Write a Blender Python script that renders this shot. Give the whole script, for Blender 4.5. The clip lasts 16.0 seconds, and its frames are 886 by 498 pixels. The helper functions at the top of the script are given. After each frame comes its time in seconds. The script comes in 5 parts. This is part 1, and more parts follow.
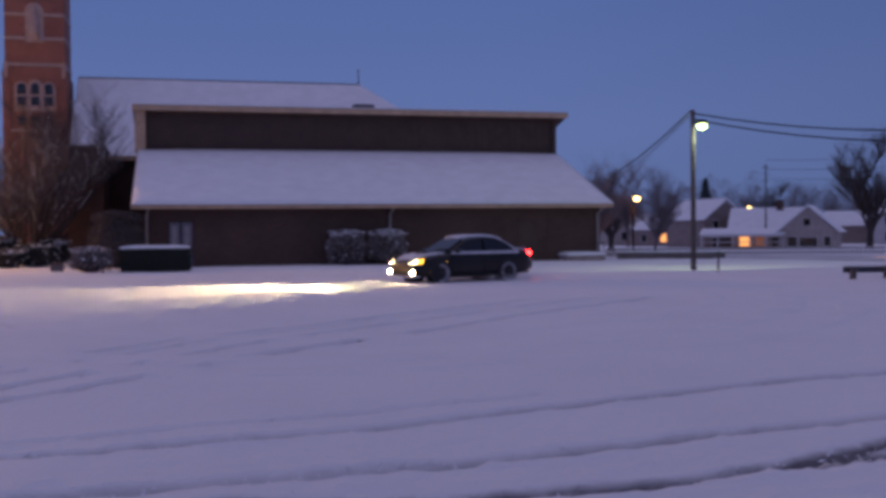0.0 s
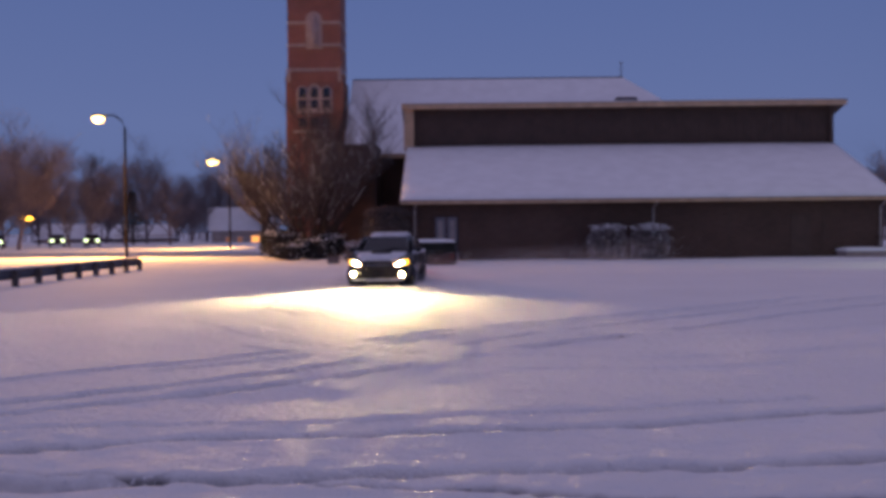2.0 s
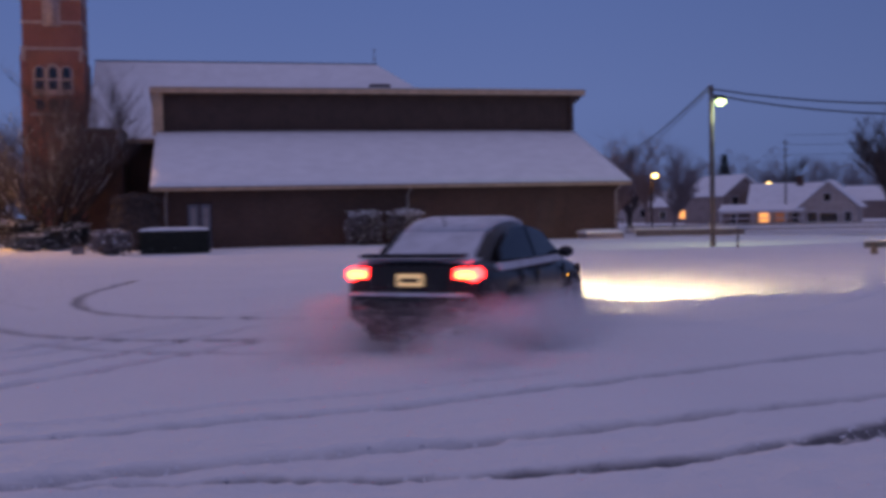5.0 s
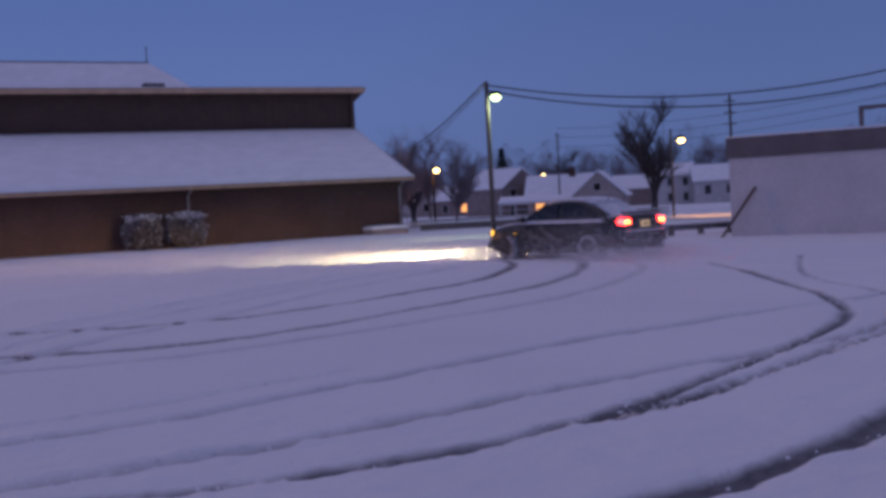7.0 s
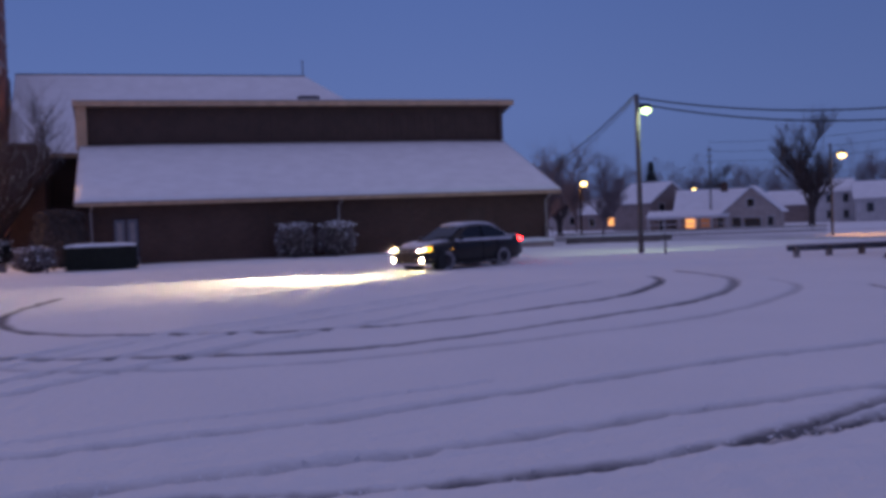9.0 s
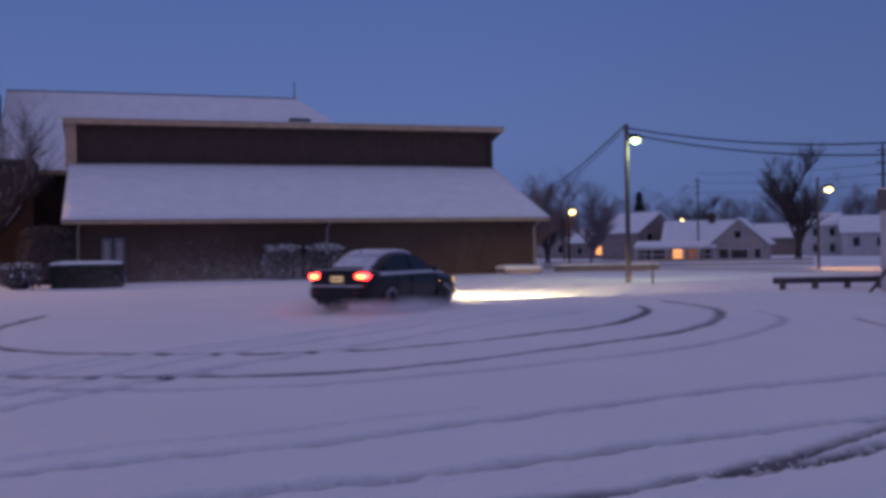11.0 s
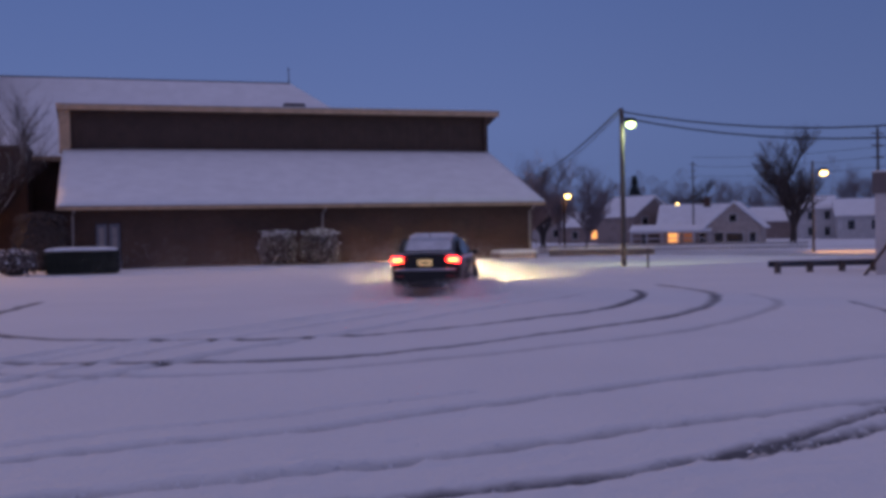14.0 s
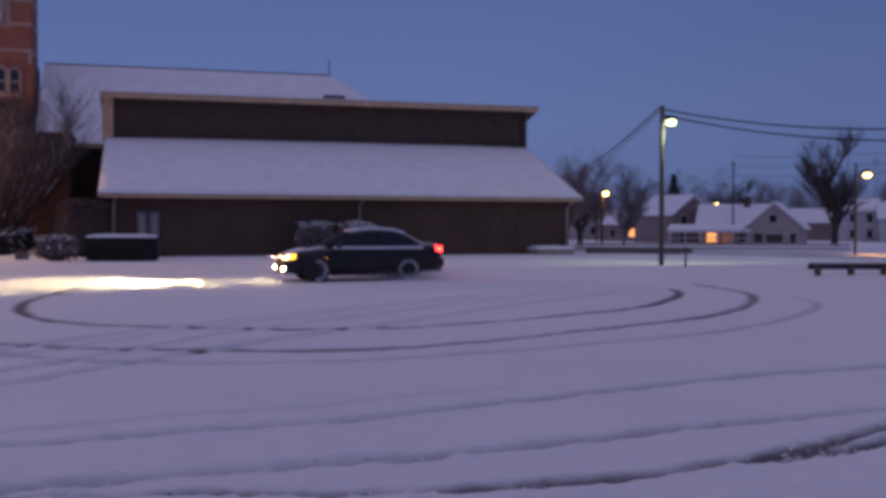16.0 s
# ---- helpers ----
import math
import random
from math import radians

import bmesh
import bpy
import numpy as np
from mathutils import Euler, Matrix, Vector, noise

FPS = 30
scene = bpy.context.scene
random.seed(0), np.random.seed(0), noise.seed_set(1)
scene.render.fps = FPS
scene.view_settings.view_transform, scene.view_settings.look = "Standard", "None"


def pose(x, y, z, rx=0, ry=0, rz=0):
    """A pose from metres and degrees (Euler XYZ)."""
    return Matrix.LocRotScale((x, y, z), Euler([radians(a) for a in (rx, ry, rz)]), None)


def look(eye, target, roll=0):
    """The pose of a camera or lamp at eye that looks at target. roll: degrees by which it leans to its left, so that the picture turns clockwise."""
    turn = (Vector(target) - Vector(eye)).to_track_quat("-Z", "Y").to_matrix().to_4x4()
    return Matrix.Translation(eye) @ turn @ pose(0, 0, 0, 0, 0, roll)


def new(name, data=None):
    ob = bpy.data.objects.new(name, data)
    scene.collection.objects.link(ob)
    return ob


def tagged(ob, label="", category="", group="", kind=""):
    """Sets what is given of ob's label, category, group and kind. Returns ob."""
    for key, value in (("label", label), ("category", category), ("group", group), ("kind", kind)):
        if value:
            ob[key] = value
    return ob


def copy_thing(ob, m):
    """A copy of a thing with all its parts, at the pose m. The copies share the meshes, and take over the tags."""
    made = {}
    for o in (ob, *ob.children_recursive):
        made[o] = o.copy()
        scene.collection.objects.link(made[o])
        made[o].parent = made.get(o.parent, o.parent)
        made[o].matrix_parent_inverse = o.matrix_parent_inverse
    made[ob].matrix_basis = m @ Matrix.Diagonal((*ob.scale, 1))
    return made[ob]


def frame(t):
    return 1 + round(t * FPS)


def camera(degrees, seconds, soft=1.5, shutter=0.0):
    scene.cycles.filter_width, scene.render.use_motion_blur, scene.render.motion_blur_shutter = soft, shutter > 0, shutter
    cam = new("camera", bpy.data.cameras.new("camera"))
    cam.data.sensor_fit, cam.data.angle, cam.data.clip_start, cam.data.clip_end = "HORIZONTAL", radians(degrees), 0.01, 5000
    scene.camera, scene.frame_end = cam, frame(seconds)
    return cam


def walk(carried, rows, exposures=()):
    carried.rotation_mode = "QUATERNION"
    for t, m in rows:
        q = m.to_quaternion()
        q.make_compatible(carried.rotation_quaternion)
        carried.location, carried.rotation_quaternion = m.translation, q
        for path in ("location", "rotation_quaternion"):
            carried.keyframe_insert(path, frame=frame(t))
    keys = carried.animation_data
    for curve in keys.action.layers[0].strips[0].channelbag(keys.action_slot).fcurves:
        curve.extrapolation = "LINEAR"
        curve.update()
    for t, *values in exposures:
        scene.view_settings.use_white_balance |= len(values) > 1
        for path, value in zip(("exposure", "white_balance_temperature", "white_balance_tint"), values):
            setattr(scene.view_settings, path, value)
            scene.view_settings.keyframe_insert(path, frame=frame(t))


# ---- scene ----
cam = camera(46.54, 16.0, soft=3.8, shutter=0.4)
walk(cam, [
    (0.0, pose(0, 0, 1.5, 89.10, 0.55, -0.00)),
    (0.5, pose(0, 0, 1.5, 88.99, 0.70, 3.65)),
    (1.0, pose(0, 0, 1.5, 89.11, 0.53, 8.45)),
    (1.5, pose(0, 0, 1.5, 89.07, 0.75, 11.26)),
    (2.0, pose(0, 0, 1.5, 88.93, 0.58, 14.47)),
    (2.5, pose(0, 0, 1.5, 89.16, -0.17, 17.35)),
    (3.0, pose(0, 0, 1.5, 88.88, -0.20, 17.75)),
    (3.5, pose(0, 0, 1.5, 88.53, 0.31, 15.28)),
    (4.0, pose(0, 0, 1.5, 88.25, 0.46, 11.21)),
    (4.5, pose(0, 0, 1.5, 88.43, 0.57, 6.10)),
    (5.0, pose(0, 0, 1.5, 87.96, 1.16, 0.99)),
    (5.2, pose(0, 0, 1.5, 88.21, 1.28, -1.17)),
    (7.3, pose(0, 0, 1.5, 87.35, 3.17, -11.09)),
    (7.5, pose(0, 0, 1.5, 87.69, 2.80, -10.64)),
    (8.0, pose(0, 0, 1.5, 88.15, 1.98, -8.79)),
    (8.5, pose(0, 0, 1.5, 87.52, 2.21, -5.80)),
    (9.0, pose(0, 0, 1.5, 88.44, 2.10, -2.82)),
    (9.2, pose(0, 0, 1.5, 88.62, 1.61, -1.99)),
    (11.5, pose(0, 0, 1.5, 89.95, 0.80, -3.73)),
    (12.0, pose(0, 0, 1.5, 89.80, 0.90, -3.69)),
    (12.5, pose(0, 0, 1.5, 89.18, 1.37, -1.77)),
    (13.0, pose(0, 0, 1.5, 88.85, 1.03, -2.63)),
    (13.5, pose(0, 0, 1.5, 88.71, 0.55, -3.50)),
    (14.0, pose(0, 0, 1.5, 88.98, 1.08, -3.73)),
    (14.5, pose(0, 0, 1.5, 89.67, 0.43, -4.56)),
    (15.0, pose(0, 0, 1.5, 89.45, -0.33, -4.19)),
    (15.5, pose(0, 0, 1.5, 89.14, 0.01, -3.71)),
    (16.0, pose(0, 0, 1.5, 88.68, -0.14, -1.69)),
], exposures=[(0.0, 0.08, 6550, 10), (1.0, 0.1, 6750, 11), (1.5, 0.1, 7100, 12), (2.0, 0.1, 7200, 11), (2.5, -0.12, 7750, 13), (3.0, -0.38, 7750, 14), (3.5, -0.46, 6950, 13), (4.0, -0.15, 6700, 12), (4.5, -0.02, 6600, 11), (5.2, 0.05, 6650, 11), (8.0, 0.05, 6150, 10), (9.0, 0.05, 6200, 10), (11.4, 0.03, 6350, 9), (12.5, 0.05, 6750, 10), (13.5, 0.05, 6700, 9), (16.0, 0.05, 6800, 9)])


# ---- world and large lights ----
def dusk_world():
    w = bpy.data.worlds.new("dusk_sky")
    scene.world = w
    w.use_nodes = True
    nt = w.node_tree
    bg = nt.nodes["Background"]
    tc = nt.nodes.new("ShaderNodeTexCoord")
    sep = nt.nodes.new("ShaderNodeSeparateXYZ")
    ramp = nt.nodes.new("ShaderNodeValToRGB")
    nt.links.new(tc.outputs["Generated"], sep.inputs[0])
    nt.links.new(sep.outputs["Z"], ramp.inputs[0])
    # the twilight is a little deeper towards the right-hand end of the street
    side = nt.nodes.new("ShaderNodeMapRange")
    side.interpolation_type = "SMOOTHSTEP"
    for k, v in (("From Min", 0.02), ("From Max", 0.5), ("To Min", 1.0), ("To Max", 0.86)):
        side.inputs[k].default_value = v
    deep = nt.nodes.new("ShaderNodeVectorMath")
    deep.operation = "SCALE"
    nt.links.new(sep.outputs["X"], side.inputs["Value"])
    nt.links.new(ramp.outputs[0], deep.inputs[0])
    nt.links.new(side.outputs[0], deep.inputs["Scale"])
    nt.links.new(deep.outputs[0], bg.inputs[0])
    cr = ramp.color_ramp
    cr.elements[0].position, cr.elements[0].color = 0.0, (0.105, 0.150, 0.335, 1)
    cr.elements[1].position, cr.elements[1].color = 1.0, (0.335, 0.284, 0.445, 1)
    e = cr.elements.new(0.10)
    e.color = (0.108, 0.158, 0.370, 1)
    e = cr.elements.new(0.26)
    e.color = (0.078, 0.128, 0.340, 1)
    bg.inputs[1].default_value = 1.0


dusk_world()


def polar(az, d):
    """A place d metres off at az degrees to the left of straight ahead."""
    return Vector((-math.sin(radians(az)) * d, math.cos(radians(az)) * d, 0))


def lamp(name, place, colour, power, size=0.25, kind="POINT", target=None, cone=150):
    data = bpy.data.lights.new(name, kind)
    data.energy, data.color = power, colour
    data.shadow_soft_size = size
    if kind == "SPOT":
        data.spot_size, data.spot_blend = radians(cone), 0.25 if cone > 150 else 0.6
    ob = new(name, data)
    ob.matrix_world = look(place, target or (place[0], place[1] + 0.01, 0))
    return ob


# ---- materials ----
def material(name, colour, rough=0.8, metal=0.0, var=0.25, scale=6.0, bump=0.0, bump_scale=40.0, second=None, coat=0.0, spec=0.5):
    m = bpy.data.materials.new(name)
    m.use_nodes = True
    nt = m.node_tree
    b = nt.nodes["Principled BSDF"]
    b.inputs["Roughness"].default_value, b.inputs["Metallic"].default_value = rough, metal
    b.inputs["Coat Weight"].default_value = coat
    b.inputs["Specular IOR Level"].default_value = spec
    tc = nt.nodes.new("ShaderNodeTexCoord")
    n = nt.nodes.new("ShaderNodeTexNoise")
    n.inputs["Scale"].default_value, n.inputs["Detail"].default_value = scale, 6
    n2 = nt.nodes.new("ShaderNodeTexNoise")
    n2.inputs["Scale"].default_value, n2.inputs["Detail"].default_value = scale * 9, 4
    nt.links.new(tc.outputs["Object"], n.inputs["Vector"])
    nt.links.new(tc.outputs["Object"], n2.inputs["Vector"])
    add = nt.nodes.new("ShaderNodeMath")
    add.operation = "MULTIPLY_ADD"
    add.inputs[1].default_value = 0.4
    nt.links.new(n2.outputs["Fac"], add.inputs[0])
    mul = nt.nodes.new("ShaderNodeMath")
    mul.operation = "MULTIPLY"
    mul.inputs[1].default_value = 0.6
    nt.links.new(n.outputs["Fac"], mul.inputs[0])
    nt.links.new(mul.outputs[0], add.inputs[2])
    ramp = nt.nodes.new("ShaderNodeValToRGB")
    lo = [c * (1 - var) for c in colour]
    hi = second or [min(1, c * (1 + var)) for c in colour]
    ramp.color_ramp.elements[0].position, ramp.color_ramp.elements[0].color = 0.32, (*lo, 1)
    ramp.color_ramp.elements[1].position, ramp.color_ramp.elements[1].color = 0.68, (*hi, 1)
    nt.links.new(add.outputs[0], ramp.inputs[0])
    nt.links.new(ramp.outputs[0], b.inputs["Base Color"])
    if bump:
        bn = nt.nodes.new("ShaderNodeTexNoise")
        bn.inputs["Scale"].default_value, bn.inputs["Detail"].default_value = bump_scale, 5
        nt.links.new(tc.outputs["Object"], bn.inputs["Vector"])
        bp = nt.nodes.new("ShaderNodeBump")
        bp.inputs["Strength"].default_value, bp.inputs["Distance"].default_value = bump, 0.02
        nt.links.new(bn.outputs["Fac"], bp.inputs["Height"])
        nt.links.new(bp.outputs[0], b.inputs["Normal"])
    return m


def glowing(name, colour, strength):
    m = bpy.data.materials.new(name)
    m.use_nodes = True
    b = m.node_tree.nodes["Principled BSDF"]
    b.inputs["Base Color"].default_value = (*colour, 1)
    b.inputs["Emission Color"].default_value = (*colour, 1)
    b.inputs["Emission Strength"].default_value = strength
    return m


def brick_material(name, a, b, mortar):
    """Running-bond brickwork for walls that stand far off."""
    m = material(name, a, 0.9)
    nt = m.node_tree
    bs = nt.nodes["Principled BSDF"]
    tc = nt.nodes.new("ShaderNodeTexCoord")
    sep = nt.nodes.new("ShaderNodeSeparateXYZ")
    com = nt.nodes.new("ShaderNodeCombineXYZ")
    add = nt.nodes.new("ShaderNodeMath")
    nt.links.new(tc.outputs["Object"], sep.inputs[0])
    nt.links.new(sep.outputs["X"], add.inputs[0])
    nt.links.new(sep.outputs["Y"], add.inputs[1])
    nt.links.new(add.outputs[0], com.inputs[0])
    nt.links.new(sep.outputs["Z"], com.inputs[1])
    br = nt.nodes.new("ShaderNodeTexBrick")
    br.inputs["Color1"].default_value, br.inputs["Color2"].default_value, br.inputs["Mortar"].default_value = (*a, 1), (*b, 1), (*mortar, 1)
    br.inputs["Scale"].default_value, br.inputs["Brick Width"].default_value, br.inputs["Row Height"].default_value = 1.0, 0.21, 0.075
    br.inputs["Mortar Size"].default_value = 0.008
    nt.links.new(com.outputs[0], br.inputs["Vector"])
    nz = nt.nodes.new("ShaderNodeTexNoise")
    nz.inputs["Scale"].default_value = 0.7
    nt.links.new(tc.outputs["Object"], nz.inputs["Vector"])
    mx = nt.nodes.new("ShaderNodeMix")
    mx.data_type, mx.blend_type = "RGBA", "MULTIPLY"
    mx.inputs["Factor"].default_value = 0.5
    nt.links.new(br.outputs["Color"], mx.inputs["A"])
    nt.links.new(nz.outputs["Fac"], mx.inputs["B"])
    nt.links.new(mx.outputs["Result"], bs.inputs["Base Color"])
    bp = nt.nodes.new("ShaderNodeBump")
    bp.inputs["Strength"].default_value, bp.inputs["Distance"].default_value = 0.5, 0.01
    nt.links.new(br.outputs["Fac"], bp.inputs["Height"])
    bp.invert = True
    nt.links.new(bp.outputs[0], bs.inputs["Normal"])
    return m


def snow_ground_material():
    """Snow that turns to grey slush and wet asphalt where wheels have pressed it."""
    m = bpy.data.materials.new("snow_ground")
    m.use_nodes = True
    nt = m.node_tree
    b = nt.nodes["Principled BSDF"]
    b.inputs["Roughness"].default_value = 0.78
    b.inputs["Specular IOR Level"].default_value = 0.3
    tc = nt.nodes.new("ShaderNodeTexCoord")
    big = nt.nodes.new("ShaderNodeTexNoise")
    big.inputs["Scale"].default_value, big.inputs["Detail"].default_value = 0.35, 5
    fine = nt.nodes.new("ShaderNodeTexNoise")
    fine.inputs["Scale"].default_value, fine.inputs["Detail"].default_value = 9, 6
    for n in (big, fine):
        nt.links.new(tc.outputs["Object"], n.inputs["Vector"])
    snow = nt.nodes.new("ShaderNodeMix")
    snow.data_type = "RGBA"
    snow.inputs["A"].default_value, snow.inputs["B"].default_value = (0.74, 0.75, 0.78, 1), (0.86, 0.86, 0.88, 1)
    nt.links.new(big.outputs["Fac"], snow.inputs["Factor"])
    slush = nt.nodes.new("ShaderNodeMix")
    slush.data_type = "RGBA"
    slush.inputs["A"].default_value, slush.inputs["B"].default_value = (0.05, 0.05, 0.055, 1), (0.26, 0.26, 0.28, 1)
    nt.links.new(fine.outputs["Fac"], slush.inputs["Factor"])
    at = nt.nodes.new("ShaderNodeAttribute")
    at.attribute_name = "pressed"
    jit = nt.nodes.new("ShaderNodeMath")
    jit.operation = "MULTIPLY_ADD"
    jit.inputs[1].default_value = 0.9
    sub = nt.nodes.new("ShaderNodeMath")
    sub.operation = "MULTIPLY"
    nt.links.new(fine.outputs["Fac"], sub.inputs[0])
    nt.links.new(at.outputs["Fac"], sub.inputs[1])
    nt.links.new(at.outputs["Fac"], jit.inputs[2])
    nt.links.new(sub.outputs[0], jit.inputs[0])
    ramp = nt.nodes.new("ShaderNodeValToRGB")
    ramp.color_ramp.elements[0].position, ramp.color_ramp.elements[1].position = 0.05, 1.25 / 1.3
    nt.links.new(jit.outputs[0], ramp.inputs[0])
    mix = nt.nodes.new("ShaderNodeMix")
    mix.data_type = "RGBA"
    nt.links.new(ramp.outputs[0], mix.inputs["Factor"])
    nt.links.new(snow.outputs["Result"], mix.inputs["A"])
    nt.links.new(slush.outputs["Result"], mix.inputs["B"])
    nt.links.new(mix.outputs["Result"], b.inputs["Base Color"])
    bp = nt.nodes.new("ShaderNodeBump")
    bp.inputs["Strength"].default_value, bp.inputs["Distance"].default_value = 0.8, 0.05
    crumb = nt.nodes.new("ShaderNodeTexNoise")
    crumb.inputs["Scale"].default_value, crumb.inputs["Detail"].default_value = 34, 4
    nt.links.new(tc.outputs["Object"], crumb.inputs["Vector"])
    relief = nt.nodes.new("ShaderNodeMath")
    relief.operation = "MULTIPLY_ADD"
    relief.inputs[1].default_value = 0.45
    nt.links.new(crumb.outputs["Fac"], relief.inputs[0])
    nt.links.new(fine.outputs["Fac"], relief.inputs[2])
    nt.links.new(relief.outputs[0], bp.inputs["Height"])
    nt.links.new(bp.outputs[0], b.inputs["Normal"])
    return m


SNOW_GROUND = snow_ground_material()
SNOW = material("snow", (0.8, 0.81, 0.84), 0.8, var=0.08, scale=1.2, bump=0.4, bump_scale=14)
DARK_BRICK = brick_material("dark_brown_brick", (0.150, 0.080, 0.058), (0.110, 0.058, 0.044), (0.14, 0.10, 0.085))
# darkest brick: the unlit look of the left block is put into its colour
BLACK_BRICK = brick_material("shade_dark_brick", (0.045, 0.028, 0.026), (0.035, 0.022, 0.02), (0.05, 0.04, 0.04))
RED_BRICK = brick_material("red_brick", (0.36, 0.130, 0.095), (0.27, 0.095, 0.075), (0.32, 0.22, 0.19))
STONE = material("pale_limestone", (0.36, 0.28, 0.265), 0.85, scale=3, bump=0.3)
SIDING = material("dark_brown_siding", (0.088, 0.052, 0.040), 0.75, scale=2)
FASCIA = material("tan_painted_fascia", (0.58, 0.39, 0.25), 0.6, scale=2)
PALE_METAL = material("pale_painted_metal", (0.36, 0.31, 0.30), 0.5, scale=4)
GREY_DOOR = material("grey_painted_door", (0.20, 0.19, 0.23), 0.5)
BARK = material("bark", (0.060, 0.046, 0.042), 0.95, var=0.4, scale=8, bump=0.6)
FROST = material("frosted_twigs", (0.20, 0.17, 0.175), 0.95, var=0.5, scale=9)
# paler than near twigs: the haze of distance is put into the colour
FAR_TWIG = material("haze_coloured_far_twigs", (0.19, 0.155, 0.165), 0.95, var=0.3, scale=2)
RIMED = material("rimed_twigs", (0.075, 0.058, 0.055), 0.95, var=0.5, scale=5, second=(0.17, 0.145, 0.145))
TWIG = material("bare_twigs", (0.085, 0.066, 0.062), 0.95, var=0.4, scale=3)
LEAF = material("hedge_leaves", (0.020, 0.023, 0.017), 0.85, var=0.5, scale=12)
CONIFER = material("conifer_needles", (0.028, 0.040, 0.036), 0.9, var=0.4)
WOOD_POLE = material("weathered_pole_wood", (0.10, 0.085, 0.08), 0.9, scale=3, bump=0.4)
# near black and dull, so the colour keeps posts dark beside their lamps
GALVANISED = material("shade_dark_steel", (0.012, 0.010, 0.010), 0.95, scale=5, spec=0.03)
RAIL_METAL = material("guard_rail_steel", (0.10, 0.11, 0.14), 0.5, metal=0.4, scale=5)
WIRE = material("black_cable", (0.03, 0.03, 0.035), 0.7)
WHITE_BLOCK = material("painted_white_block", (0.62, 0.58, 0.58), 0.85, var=0.12, scale=0.8, bump=0.3)
GREY_TRIM = material("dark_grey_fascia", (0.15, 0.125, 0.125), 0.8, scale=2)
GLASS_DARK = material("dark_window_glass", (0.012, 0.014, 0.018), 0.12, var=0.1, spec=0.7)
HOUSE_TAN = material("tan_siding", (0.42, 0.35, 0.32), 0.85, scale=1.5)
HOUSE_BROWN = material("brown_siding", (0.30, 0.23, 0.21), 0.85, scale=1.5)
HOUSE_WHITE = material("white_siding", (0.55, 0.52, 0.52), 0.85, scale=1.5)
ASPHALT_SNOW = material("packed_road_snow", (0.52, 0.51, 0.53), 0.7, var=0.25, scale=0.5, bump=0.3, bump_scale=6)
SODIUM = glowing("sodium_lamp_glow", (1.0, 0.66, 0.22), 9)
SODIUM_DEEP = glowing("deep_sodium_glow", (1.0, 0.48, 0.05), 7)
MERCURY = glowing("greenish_white_lamp_glow", (0.78, 1.0, 0.40), 5)
WINDOW_GLOW = glowing("warm_window_glow", (1.0, 0.42, 0.12), 1.2)
WINDOW_DIM = glowing("dim_porch_glow", (1.0, 0.42, 0.18), 0.06)
CAR_FAR_LIGHT = glowing("distant_headlight_glow", (0.75, 1.0, 0.62), 3)
CAR_PAINT = material("black_car_paint", (0.012, 0.0115, 0.012), 0.32, metal=0.0, var=0.4, scale=2, coat=0.15, spec=0.35)
CAR_TRIM = material("black_plastic", (0.012, 0.012, 0.013), 0.6)
CAR_GLASS = material("tinted_car_glass", (0.016, 0.022, 0.032), 0.1, var=0.1, spec=0.25)
RUBBER = material("tyre_rubber", (0.016, 0.016, 0.016), 0.9, bump=0.3)
SNOWY_RUBBER = material("snow_packed_tyre", (0.16, 0.15, 0.16), 0.95, var=0.5, scale=6, second=(0.45, 0.44, 0.46))
RIM = material("dark_alloy", (0.06, 0.055, 0.06), 0.4, metal=0.8)
CHROME = material("bright_trim", (0.45, 0.44, 0.45), 0.2, metal=0.9)
CAR_SNOW = material("dusting_of_snow", (0.62, 0.63, 0.67), 0.8, var=0.25, scale=5, bump=0.3)
HEAD_LENS = glowing("headlight_lens_glow", (1.0, 0.84, 0.50), 5)
AMBER = glowing("amber_signal_glow", (1.0, 0.50, 0.05), 2.6)
BEAM = glowing("headlight_bulb_glow", (1.0, 0.69, 0.38), 850000)
FOG_BULB = glowing("fog_lamp_bulb_glow", (1.0, 0.72, 0.40), 800)
TAIL = glowing("tail_light_glow", (1.0, 0.02, 0.02), 20)
TAIL_CORE = glowing("tail_light_bulb_glow", (1.0, 0.36, 0.07), 7)
REFLECTOR = material("red_reflector", (0.25, 0.015, 0.015), 0.3)
# the plate itself glows, standing in for lamplight falling on it
PLATE = glowing("plate_lamplight_glow", (0.75, 0.50, 0.25), 0.55)


# ---- building blocks ----
def part(name, bm, mat, parent=None, label="", smooth=False):
    me = bpy.data.meshes.new(name)
    bmesh.ops.recalc_face_normals(bm, faces=bm.faces)
    bm.to_mesh(me)
    bm.free()
    if smooth:
        me.shade_smooth()
    if mat:
        me.materials.append(mat)
    ob = new(name, me)
    ob.parent = parent
    if label:
        ob["label"] = label
    return ob


def thing(name, place=(0, 0, 0), turn=0.0, label="", category="", group="", kind=""):
    ob = new(name)
    ob.matrix_basis = pose(place[0], place[1], place[2], 0, 0, turn)
    return tagged(ob, label, category, group, kind)


